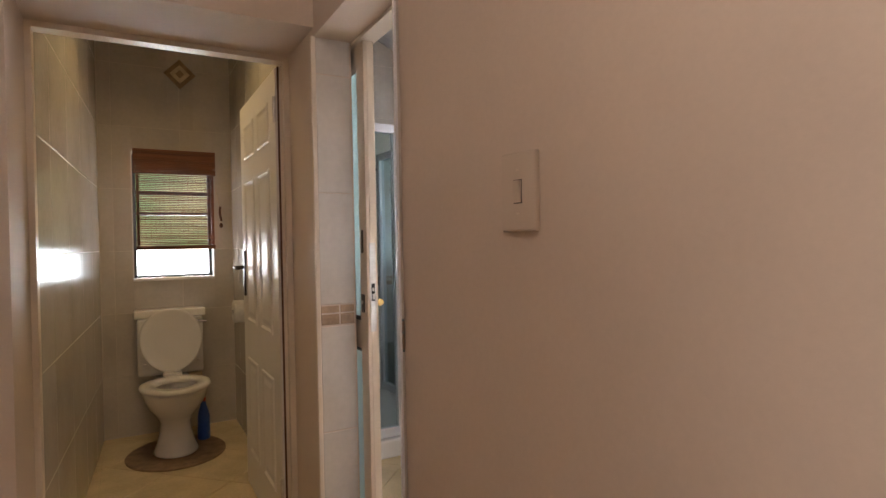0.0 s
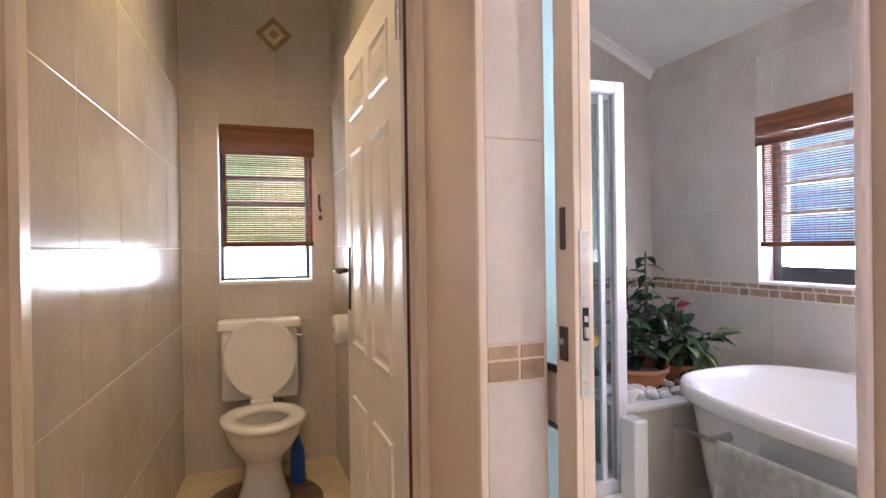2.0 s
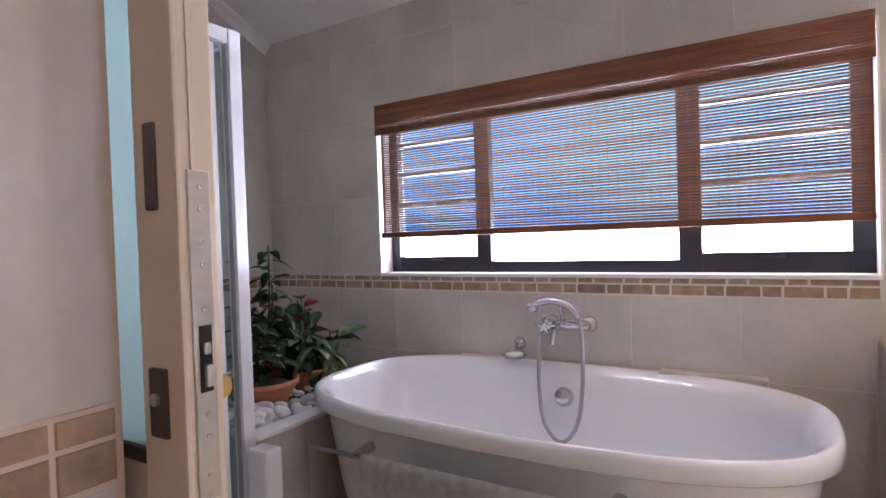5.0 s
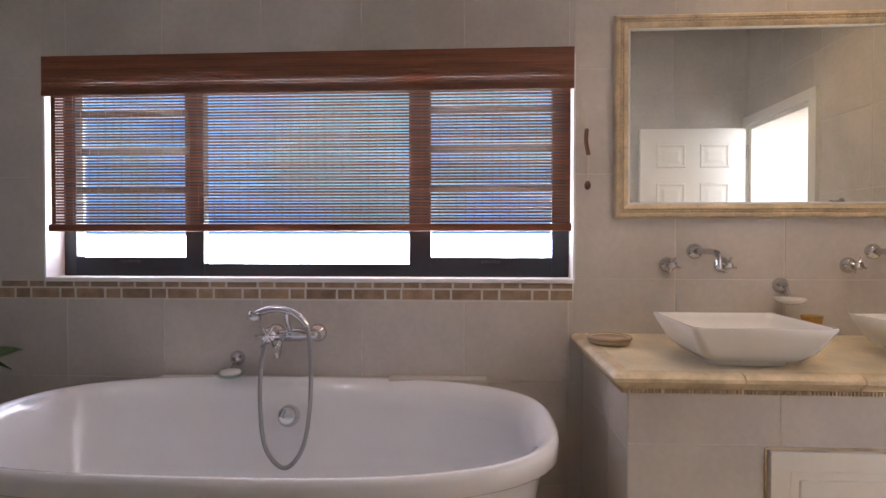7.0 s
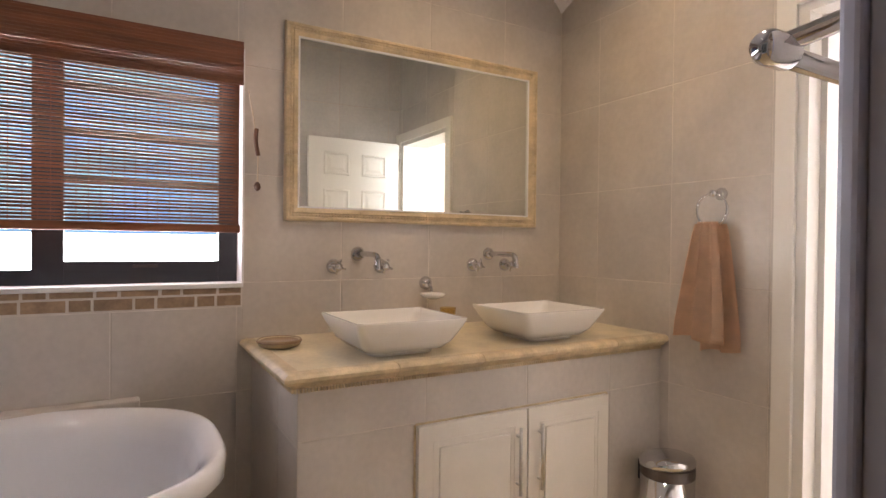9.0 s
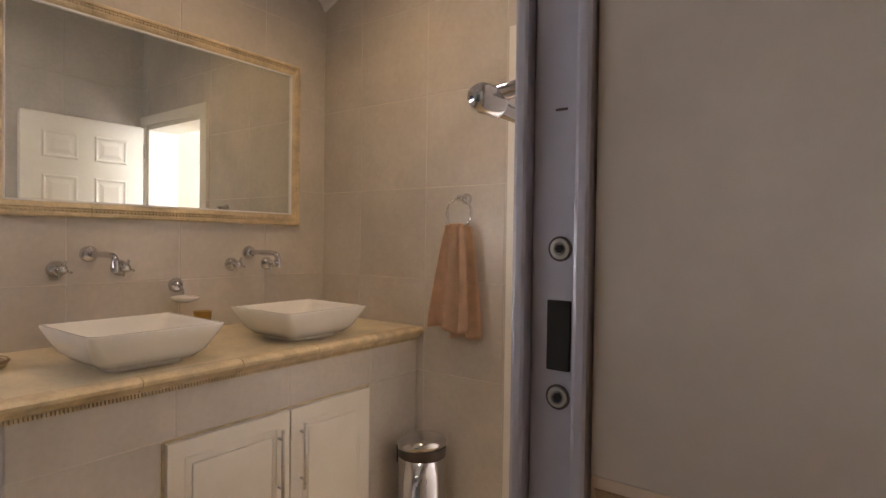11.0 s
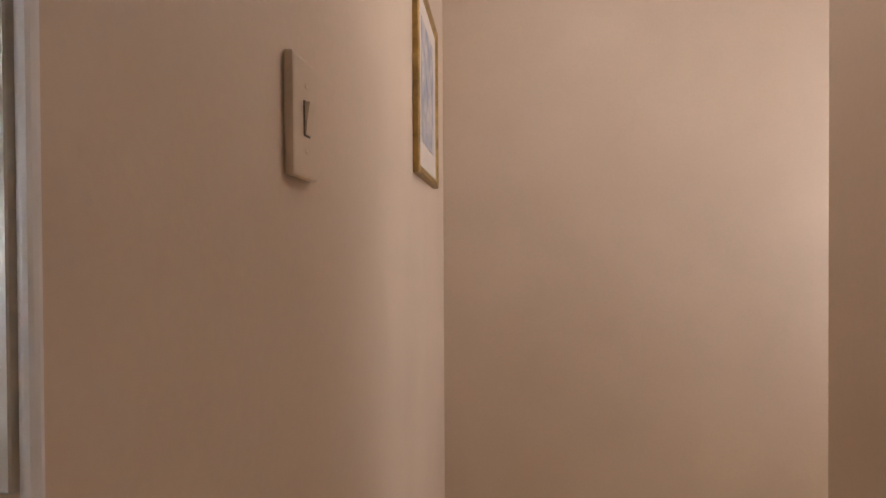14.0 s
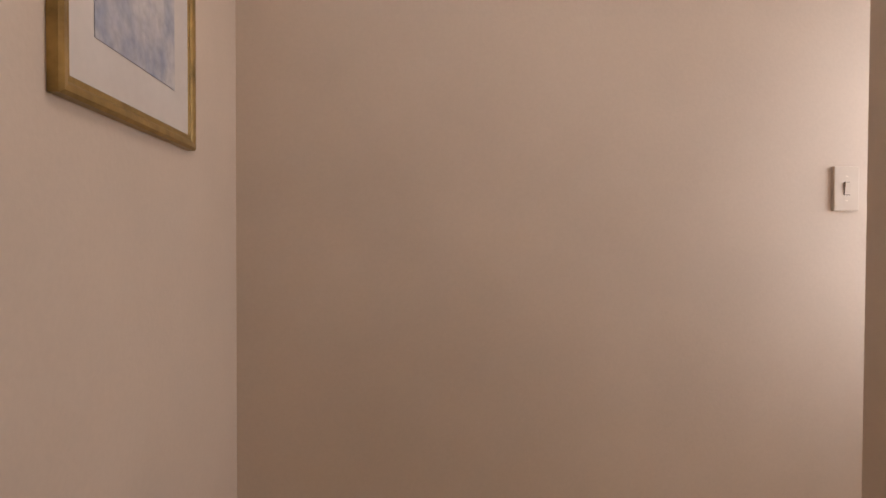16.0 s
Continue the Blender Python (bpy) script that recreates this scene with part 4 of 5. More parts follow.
solid("bath_ledge", soft_box(2.190, EX - 0.001, -0.46, -0.078, 0.02, 0.612, 0.006), M_TILE, "raised cream tiled end of the ledge behind the bath", "ledge")

# mixer with hand shower
mx = thing("bath_mixer", (2.25, 0.32, 0.78), "chrome wall-mounted bath mixer with a hand shower and looped hose", "bath tap")
for y in (0.405, 0.235):
    part("flange", lathe((EX - 0.001, y, 0.778), [(0.036, 0), (0.036, 0.006), (0.028, 0.018), (0.016, 0.024), (0.016, 0.045)], 24, (-1, 0, 0)), M_CHROME, mx, "", True)
part("body", lathe((2.205, 0.215, 0.778), [(0.012, 0), (0.021, 0.01), (0.021, 0.06), (0.026, 0.07), (0.026, 0.13), (0.021, 0.14), (0.021, 0.20), (0.016, 0.21)], 20, (0, 1, 0)), M_CHROME, mx, "", True)
part("handle", lathe((2.190, 0.405, 0.778), [(0.034, 0), (0.036, 0.012), (0.030, 0.03), (0.016, 0.034)], 24, (-1, 0, 0)), M_CHROME, mx, "", True)
cr = bmesh.new()
for k in range(3):
    a = k * math.pi / 3
    rod((2.155, 0.405 + 0.048 * math.cos(a), 0.778 + 0.048 * math.sin(a)), (2.155, 0.405 - 0.048 * math.cos(a), 0.778 - 0.048 * math.sin(a)), 0.006, None, 10, cr)
part("cross_handle", cr, M_CHROME, mx, "", True)
part("spout", tube(spline([(2.205, 0.36, 0.775), (2.165, 0.36, 0.755), (2.135, 0.36, 0.715), (2.128, 0.36, 0.700)]), 0.014), M_CHROME, mx, "", True)
part("cradle", tube(spline([(2.20, 0.33, 0.79), (2.17, 0.33, 0.835), (2.16, 0.33, 0.868)]), 0.009), M_CHROME, mx, "", True)
part("hand_shower", tube(spline([(2.13, 0.455, 0.852), (2.14, 0.42, 0.876), (2.15, 0.36, 0.886), (2.15, 0.29, 0.866), (2.15, 0.245, 0.82)]), 0.0135), M_CHROME, mx, "", True)
part("shower_face", lathe((2.13, 0.44, 0.872), [(0.024, 0), (0.027, -0.014), (0.022, -0.030), (0.004, -0.031)], 20, (0.2, -0.3, 1)), M_CHROME, mx, "", True)
part("hose", tube(spline([(2.15, 0.245, 0.82), (2.12, 0.225, 0.70), (2.08, 0.218, 0.52), (2.055, 0.240, 0.38), (2.045, 0.303, 0.315), (2.055, 0.375, 0.38), (2.08, 0.405, 0.52), (2.12, 0.418, 0.66), (2.18, 0.425, 0.755)], 10), 0.0085, 10), M_PIPE, mx, "grey ribbed hose", True)

mx.location.y -= 0.018


def soap_dish(y, z, soap, label):
    d = thing("soap_dish", (EX, y, z), label, "soap dish")
    part("flange", lathe((EX - 0.001, y, z), [(0.030, 0), (0.030, 0.008), (0.020, 0.020), (0.012, 0.034)], 22, (-1, 0, 0)), M_CHROME, d, "", True)
    part("arm", tube(spline([(EX - 0.03, y, z), (EX - 0.055, y, z - 0.015), (EX - 0.065, y, z - 0.035)]), 0.006), M_CHROME, d)
    part("dish", lathe((EX - 0.075, y, z - 0.065), [(0.02, 0), (0.045, 0.008), (0.058, 0.024), (0.054, 0.024), (0.04, 0.011), (0.01, 0.006)], 26), M_PORC if not soap else M_GLASS, d, "", True)
    if soap:
        s = lathe((EX - 0.075, y, z - 0.055), [(0.01, 0), (0.038, 0.006), (0.042, 0.016), (0.034, 0.026), (0.006, 0.030)], 24)
        sp = thing("soap_bar", (EX - 0.075, y, z - 0.055), "white oval soap bar in the dish", "soap")
        part("bar", s, M_PORC, sp, "", True)


soap_dish(0.548, 0.672, True, "chrome wall bracket with a clear soap dish above the bath")
soap_dish(-1.585, 0.977, False, "chrome wall bracket with a pale dish between the basins")

# rail and towel on the bath's front
RY0, RY1, RX, RZ = -0.30, 0.885, 1.240, 0.466
rl = thing("towel_rail", (RX, 0.3, RZ), "thin chrome towel rail along the bath's front", "towel rail")
part("bar", rod((RX, RY0, RZ), (RX, RY1, RZ), 0.008), M_CHROME, rl, "", True)
for y in (0.71, -0.15):
    part("bracket", lathe((RX - 0.006, y, RZ), [(0.010, 0), (0.011, 0.02), (0.015, 0.06), (0.020, 0.10)], 16, (1, -0.08 if y > 0 else 0.08, 0)), M_CHROME, rl, "", True)


def drape(at_rail, width_dir, w, front, back, out, mat, seed, r=0.011, folds=5, amp=0.012):
    """A towel over a rail. at_rail: one end; width_dir along the rail; out: away from the wall side."""
    a, u, o = Vector(at_rail), Vector(width_dir), Vector(out)
    rng = random.Random(seed)
    ph = [rng.uniform(0, 6) for _ in range(4)]
    path = []
    for k in range(15):
        path.append((r + 0.002, -front + front * k / 14, 1 - k / 14))
    for k in range(1, 8):
        t = math.pi * k / 8
        path.append((r * math.cos(t) + 0.0, r * math.sin(t), 0))
    for k in range(12):
        path.append((-r - 0.002, -back * k / 11, k / 11))
    bm = bmesh.new()
    n = 60
    rows = []
    for s, z, loose in path:
        row = []
        for i in range(n + 1):
            f = i / n
            wave = amp * loose * (math.sin(f * folds * 6.28 + ph[0]) + 0.5 * math.sin(f * folds * 2.3 * 6.28 + ph[1] + z * 6)) + amp * (0.5 * loose if s > 0 else 0)
            row.append(bm.verts.new(a + u * (w * f) + o * (s + (wave if s > 0 else -abs(wave) * 0.3)) + Vector((0, 0, z + 0.006 * math.sin(f * 9 + ph[2]) * loose))))
        rows.append(row)
    for p, q in zip(rows, rows[1:]):
        for i in range(n):
            bm.faces.new((p[i], p[i + 1], q[i + 1], q[i]))
    bmesh.ops.solidify(bm, geom=bm.faces[:], thickness=0.004)
    return bm


tw = thing("bath_towel", (RX, 0.35, RZ), "white crocheted towel hanging over the bath rail", "towel")
part("cloth", drape((RX, 0.665, RZ), (0, -1, 0), 0.76, 0.40, 0.30, (-1, 0, 0), M_LACE, 4, 0.012, 6, 0.016), M_LACE, tw, "", True)
for k in range(6):
    fr = bmesh.new()
    for j in range(13):
        rod((RX - 0.030, 0.655 - k * 0.123 - j * 0.0095, RZ - 0.398), (RX - 0.030, 0.657 - k * 0.123 - j * 0.0095, RZ - 0.425), 0.0022, 0.001, 5, fr)
    part("fringe", fr, M_LACE, tw)

# ---- vanity ----
VF, VL, CT = 1.620, -0.838, 0.786              # front, left side, counter top
vn = solid("vanity_base", boxes((VF + G, EX - 0.001, SY + 0.001, VL - G, 0, 0.738)), M_GROUT, "tiled vanity base with two white doors", "vanity", "")
top = thing("countertop", (1.92, -1.58, CT), "cream stone countertop with a moulded edge", "countertop")
part("slab", boxes((VF + 0.0125, EX - 0.001, SY + 0.001, VL - 0.0045, 0.740, CT)), M_STONE_TOP, top)
prof = [(-0.012, 0), (0.020, 0), (0.032, -0.004), (0.039, -0.012), (0.038, -0.022), (0.028, -0.031), (0.018, -0.035), (0.012, -0.046), (-0.012, -0.046)]
L = 1.56 / 5
for k in range(5):
    bm = bmesh.new()
    y0, y1 = VL + 0.008 - k * L, VL + 0.008 - (k + 1) * L + 0.003
    ring_loft(bm, [[(VF - a, y + (a if k == 0 and y == y0 else 0), CT + b) for a, b in prof] for y in (y0, max(y1, SY + 0.001))])
    bmesh.ops.recalc_face_normals(bm, faces=bm.faces[:])
    part("edge_moulding", bm, M_MOULD, top, "", True).data.set_sharp_from_angle(angle=0.7)
for k in range(2):
    bm = bmesh.new()
    x0, x1 = VF + k * 0.32, VF + (k + 1) * 0.32 - 0.003
    ring_loft(bm, [[(x - (a if k == 0 and x == x0 else 0), VL + 0.008 + a, CT + b) for a, b in prof] for x in (x0, x1)])
    bmesh.ops.recalc_face_normals(bm, faces=bm.faces[:])
    part("edge_moulding", bm, M_MOULD, top, "", True).data.set_sharp_from_angle(angle=0.7)
bm = bmesh.new()
y = VL + 0.012
while y > SY + 0.02:
    box(bm, VF - 0.016, VF - 0.004, y - 0.0052, y, CT - 0.058, CT - 0.0462)
    y -= 0.0095
x = VF - 0.010
while x < EX - 0.03:
    box(bm, x, x + 0.0052, VL + 0.008, VL + 0.020, CT - 0.058, CT - 0.0462)
    x += 0.0095
o = part("bead_moulding", bm, M_MOULD, top, "row of small carved beads")
tagged(o, kind="stuff")


def cab_door(y0, y1, hy):
    d = thing("cabinet_door", (VF, (y0 + y1) / 2, 0.31), "white raised-panel cupboard door in the vanity front", "cabinet door", "vanity doors")
    z0, z1 = 0.085, 0.574
    part("slab", soft_box(VF - 0.018, VF + 0.004, y0, y1, z0, z1, 0.003), M_CAB, d)
    bm = bmesh.new()
    ring_loft(bm, [[(VF - 0.018 - v, a, b) for a, b in ((y0 + k, z0 + k), (y1 - k, z0 + k), (y1 - k, z1 - k), (y0 + k, z1 - k))] for k, v in ((0.055, -0.001), (0.060, -0.005), (0.072, -0.005), (0.095, 0.003))], False, True)
    bmesh.ops.recalc_face_normals(bm, faces=bm.faces[:])
    bm2 = bmesh.new()
    for r in ((VF - 0.020, VF - 0.018, y0 + 0.055, y1 - 0.055, z0 + 0.052, z0 + 0.056), (VF - 0.020, VF - 0.018, y0 + 0.055, y1 - 0.055, z1 - 0.056, z1 - 0.052), (VF - 0.020, VF - 0.018, y0 + 0.052, y0 + 0.056, z0 + 0.052, z1 - 0.052), (VF - 0.020, VF - 0.018, y1 - 0.056, y1 - 0.052, z0 + 0.052, z1 - 0.052)):
        box(bm2, *r)
    part("panel_bead", bm2, M_CAB, d)
    bm.free()
    part("raised_panel", soft_box(VF - 0.0225, VF - 0.017, y0 + 0.075, y1 - 0.075, z0 + 0.075, z1 - 0.075, 0.005), M_CAB, d)
    hb = rod((VF - 0.042, hy, 0.285), (VF - 0.042, hy, 0.520), 0.0058)
    for z in (0.32, 0.487):
        rod((VF - 0.018, hy, z), (VF - 0.042, hy, z), 0.0045, None, 10, hb)
    part("handle", hb, M_STEEL, d, "brushed steel bar handle", True)


cab_door(-1.650, -1.218, -1.604)
cab_door(-2.048, -1.656, -1.700)
solid("cupboard_edge", boxes((VF - 0.004, VF + 0.005, -1.215, -1.209, 0.08, 0.578), (VF - 0.004, VF + 0.005, -2.057, -2.051, 0.08, 0.578), (VF - 0.004, VF + 0.005, -2.051, -1.215, 0.576, 0.582)), M_MOULD, "thin stone edge round the cupboard doors", "trim")


def basin(yc, label):
    xc = 1.800
    b = thing("basin", (xc, yc, CT), label, "basin", "vessel basins")

    def sq(hx, hy, z, r, dip=0.0):
        pts = []
        for cx, cy, a0 in ((1, 1, 0), (-1, 1, 90), (-1, -1, 180), (1, -1, 270)):
            for k in range(7):
                a = radians(a0 + 90 * k / 6)
                pts.append((cx * (hx - r) + r * math.cos(a), cy * (hy - r) + r * math.sin(a)))
        return [(xc + x, yc + y, z - dip * (1 - max(abs(x) / hx, abs(y) / hy) * min(1, (abs(x) / hx) * (abs(y) / hy) + 0.2))) for x, y in pts]

    def edge(hx, hy, z, r):
        out = []
        for x, y, zz in sq(hx, hy, z, r):
            f = (abs(x - xc) / hx) * (abs(y - yc) / hy)
            out.append((x, y, zz - 0.014 * (1 - f)))
        return out

    bm = bmesh.new()
    ring_loft(bm, [sq(0.096, 0.11, CT + 0.001, 0.03), sq(0.099, 0.113, CT + 0.012, 0.03), sq(0.124, 0.138, CT + 0.018, 0.035), sq(0.148, 0.164, CT + 0.042, 0.035), edge(0.168, 0.186, CT + 0.087, 0.026), edge(0.180, 0.199, CT + 0.117, 0.018), edge(0.179, 0.198, CT + 0.122, 0.018), edge(0.170, 0.189, CT + 0.122, 0.018), edge(0.159, 0.178, CT + 0.104, 0.024), sq(0.133, 0.148, CT + 0.046, 0.04), sq(0.095, 0.105, CT + 0.034, 0.04)])
    bmesh.ops.recalc_face_normals(bm, faces=bm.faces[:])
    o = part("bowl", bm, M_PORC, b, "", True)
    o.data.set_sharp_from_angle(angle=0.9)
    part("waste", lathe((xc, yc, CT + 0.0365), [(0.022, 0), (0.022, 0.003), (0.010, 0.004)], 18), M_CHROME, b)


def tap_set(yl, yc, yr):
    t = thing("basin_tap_set", (EX, yc, 1.08), "chrome wall-mounted spout with two cross-head valves", "basin tap", "basin taps")
    f = part("spout_flange", lathe((EX - 0.001, yc, 1.108), [(0.030, 0), (0.030, 0.008), (0.022, 0.018), (0.012, 0.022)], 22, (-1, 0, 0)), M_CHROME, t, "", True)
    part("spout", tube(spline([(EX - 0.02, yc, 1.108), (EX - 0.09, yc, 1.109), (EX - 0.18, yc, 1.108), (EX - 0.212, yc, 1.098), (EX - 0.220, yc, 1.075), (EX - 0.221, yc, 1.05)]), 0.0115, 12), M_CHROME, t, "", True)
    for y in (yl, yr):
        v = part("valve", lathe((EX - 0.001, y, 1.056), [(0.030, 0), (0.030, 0.008), (0.020, 0.018), (0.014, 0.022), (0.013, 0.05), (0.016, 0.054), (0.016, 0.068), (0.008, 0.072)], 22, (-1, 0, 0)), M_CHROME, t, "", True)
        c = bmesh.new()
        for a in (0.35, 0.35 + math.pi / 2):
            rod((EX - 0.062, y + 0.032 * math.cos(a), 1.056 + 0.032 * math.sin(a)), (EX - 0.062, y - 0.032 * math.cos(a), 1.056 - 0.032 * math.sin(a)), 0.0048, None, 10, c)
        part("cross_head", c, M_CHROME, v, "", True)


basin(-1.215, "white square vessel basin with flared sides beside the bath")
basin(-1.850, "white square vessel basin with flared sides by the corner")
tap_set(-1.158, -1.262, -1.365)
tap_set(-1.835, -1.925, -2.020)

sd_ = thing("pebble_dish", (2.03, -0.885, CT), "small oval dish with a stone rim", "dish")
part("dish", lathe((2.03, -0.885, CT), [(0.05, 0), (0.07, 0.008), (0.076, 0.024), (0.070, 0.027), (0.055, 0.018), (0.01, 0.016)], 28), M_MOULD, sd_, "", True)
part("rim", lathe((2.03, -0.885, CT + 0.018), [(0.074, 0), (0.079, 0.005), (0.074, 0.011), (0.068, 0.006)], 28), M_MOSAIC, sd_, "", True)
tb = thing("tumbler", (2.14, -1.635, CT), "small amber glass tumbler on the counter", "tumbler")
part("cup", lathe((2.14, -1.635, CT + 0.001), [(0.028, 0), (0.036, 0.09), (0.0335, 0.09), (0.026, 0.006)], 22), glass("amber_glass", (0.92, 0.82, 0.60)), tb, "", True)

# ---- mirror ----
mr_ = thing("mirror", (EX, -1.575, 1.635), "large mirror in a cream stone frame carved with beads", "mirror")
MY0, MY1, MZ0, MZ1 = -2.200, -0.952, 1.238, 2.016
part("glass", boxes((EX - 0.012, EX - 0.009, MY0 + 0.04, MY1 - 0.04, MZ0 + 0.04, MZ1 - 0.04)), M_MIRROR, mr_, "clear silvered glass")
part("backing", boxes((EX - 0.0085, EX - 0.0005, MY0 + 0.012, MY1 - 0.012, MZ0 + 0.012, MZ1 - 0.012)), M_MOULD, mr_)
for y0, y1, z0, z1 in ((MY0 + 0.052, MY1 - 0.052, MZ0 + 0.052, MZ0 + 0.058), (MY0 + 0.052, MY1 - 0.052, MZ1 - 0.058, MZ1 - 0.052), (MY0 + 0.052, MY0 + 0.058, MZ0 + 0.058, MZ1 - 0.058), (MY1 - 0.058, MY1 - 0.052, MZ0 + 0.058, MZ1 - 0.058)):
    part("inner_lip", boxes((EX - 0.020, EX - 0.0125, y0, y1, z0, z1)), M_REVEAL, mr_, "thin pale inner lip")
mp_ = [(0.0, 0.0), (0.0, 0.018), (0.006, 0.026), (0.014, 0.027), (0.018, 0.021), (0.030, 0.021), (0.034, 0.027), (0.044, 0.025), (0.052, 0.016), (0.052, 0.0)]


def frame_run(p0, p1, inward, n):
    """Frame pieces from p0 to p1, mitred at both corners."""
    p0, p1, w = Vector(p0), Vector(p1), Vector(inward)
    d = (p1 - p0).normalized()
    for k in range(n):
        bm = bmesh.new()
        rings = []
        for f, end in ((k / n, k == 0), ((k + 1) / n, k == n - 1)):
            c = p0.lerp(p1, f)
            s = 1 if f == k / n else -1
            off = 0 if end else 0.0008 * s
            rings.append([c + w * a + Vector((-h, 0, 0)) + d * ((a * s if end else 0) + off) for a, h in mp_])
        ring_loft(bm, rings)
        bmesh.ops.recalc_face_normals(bm, faces=bm.faces[:])
        part("frame_piece", bm, M_MOULD, mr_, "", True).data.set_sharp_from_angle(angle=0.7)
    bm = bmesh.new()
    t, length = 0.035, (p1 - p0).length
    while t < length - 0.03:
        c = p0 + d * t + w * 0.024 + Vector((-0.0215, 0, 0))
        rod(c - d * 0.0045, c + d * 0.0045, 0.0058, 0.0048, 6, bm)
        t += 0.0135
    tagged(part("bead_moulding", bm, M_MOULD, mr_, "row of carved beads"), kind="stuff")


frame_run((EX, MY1, MZ0), (EX, MY0, MZ0), (0, 0, 1), 4)
frame_run((EX, MY1, MZ1), (EX, MY0, MZ1), (0, 0, -1), 4)
frame_run((EX, MY1, MZ0), (EX, MY1, MZ1), (0, -1, 0), 3)
frame_run((EX, MY0, MZ0), (EX, MY0, MZ1), (0, 1, 0), 3)

# ---- things on the south side ----
rg = thing("towel_ring", (1.36, SY, 1.35), "chrome towel ring on the tiled wall", "towel ring")
part("bracket", lathe((1.355, SY + 0.001, 1.352), [(0.024, 0), (0.024, 0.008), (0.014, 0.018), (0.010, 0.045), (0.013, 0.05), (0.013, 0.06), (0.004, 0.064)], 20, (0, 1, 0)), M_CHROME, rg, "", True)
ring = [Vector((1.364 + 0.062 * math.sin(2 * math.pi * k / 40), SY + 0.048, 1.290 - 0.062 * math.cos(2 * math.pi * k / 40))) for k in range(41)]
part("ring", tube(ring, 0.0045, 8), M_CHROME, rg, "", True)
ht = thing("hand_towel", (1.36, SY + 0.05, 1.20), "peach hand towel gathered through the ring", "towel")


def gathered_cloth(x0, y, z0, z1, w0, w1, lean, pleats, depth, phase, hem):
    """One hanging half of a towel: narrow and pleated in the ring, spreading into deep folds below."""
    bm = bmesh.new()
    rows, n = [], 64
    for i in range(25):
        f = i / 24
        w = w0 + (w1 - w0) * min(1, f * 1.15) ** 0.75
        row = []
        for k in range(n + 1):
            u = 2 * k / n - 1
            fold = math.sin(pleats * math.pi * u + phase) + 0.35 * math.sin(2.3 * pleats * u + 2 * phase + 1.5 * f)
            d = depth * (0.45 + 0.55 * f) * fold
            slip = 0.012 * math.sin(pleats * math.pi * u + phase + 1.2) * f
            row.append(bm.verts.new((x0 + lean * f + w * u + slip, y + d + 0.012 * (1 - abs(u)) * (1 - f), z0 - (z0 - z1) * f + hem * u * f * f + 0.006 * math.sin(5 * u) * f)))
        rows.append(row)
    for p, q in zip(rows, rows[1:]):
        for k in range(n):
            bm.faces.new((p[k], p[k + 1], q[k + 1], q[k]))
    bmesh.ops.solidify(bm, geom=bm.faces[:], thickness=0.005)
    return bm


part("front_fold", gathered_cloth(1.366, SY + 0.080, 1.238, 0.800, 0.042, 0.100, 0.030, 2.6, 0.012, 0.6, 0.012), M_TOWEL, ht, "", True)
part("back_fold", gathered_cloth(1.352, SY + 0.036, 1.238, 0.765, 0.044, 0.090, -0.025, 2.2, 0.010, 2.1, -0.008), M_TOWEL, ht, "", True)
part("turned_hem", gathered_cloth(1.366, SY + 0.068, 1.246, 1.215, 0.040, 0.044, 0.0, 2.6, 0.010, 0.6, 0.0), M_TOWEL, ht, "", True)

bn = thing("pedal_bin", (1.475, -2.235, 0), "small chrome pedal bin with a dark rim", "bin")
BP = (1.475, -2.235, 0.0)
part("body", lathe((BP[0], BP[1], 0.012), [(0.098, 0), (0.100, 0.01), (0.100, 0.262)], 36), M_CHROME, bn, "", True)
part("foot", lathe(BP, [(0.104, 0), (0.104, 0.02), (0.098, 0.022)], 36), M_WINFRAME, bn, "black plastic foot")
# Rim made taller: its dark band also paints the shaded gap below the lid.
part("rim", lathe((BP[0], BP[1], 0.274), [(0.096, 0), (0.101, 0.002), (0.101, 0.040), (0.094, 0.042)], 36), M_BRONZE, bn, "black plastic rim, raised to stand in for the shaded gap under the lid")
part("lid", lathe((BP[0], BP[1], 0.314), [(0.103, 0), (0.104, 0.014), (0.098, 0.028), (0.07, 0.040), (0.01, 0.045)], 36, (0.10, 0, 1)), M_CHROME, bn, "domed chrome lid", True)
part("hinge", soft_box(BP[0] + 0.085, BP[0] + 0.118, BP[1] - 0.03, BP[1] + 0.03, 0.22, 0.30, 0.006), M_WINFRAME, bn)

tr = thing("wall_towel_rail", (0.25, -1.1, 1.31), "chrome double towel rail beside the sliding door", "towel rail")
RX2, RZ2 = 0.290, 1.304
part("end_cap", lathe((RX2, -0.812, RZ2), [(0.003, 0), (0.010, 0.002), (0.0135, 0.009), (0.0135, 0.034), (0.010, 0.040)], 22, (0, -1, 0)), M_CHROME, tr, "", True)
part("bar", rod((RX2, -0.845, RZ2 - 0.003), (RX2, -1.38, RZ2 - 0.003), 0.0085), M_CHROME, tr, "", True)
part("bracket", tube(spline([(RX2, -0.838, RZ2 + 0.005), (0.262, -0.848, RZ2 + 0.012), (0.23, -0.858, RZ2 + 0.020), (0.19, -0.862, RZ2 + 0.026)]), 0.0075), M_CHROME, tr, "", True)
part("bracket", tube(spline([(RX2, -1.36, RZ2 - 0.003), (0.262, -1.365, RZ2 + 0.012), (0.215, -1.37, RZ2 + 0.024)]), 0.0075), M_CHROME, tr, "", True)

# ---- toilet room ----
TC = Vector((-0.335, 0, 0))
wc = thing("toilet", (TC.x, 1.85, 0), "white close-coupled toilet with its seat lid raised", "toilet")


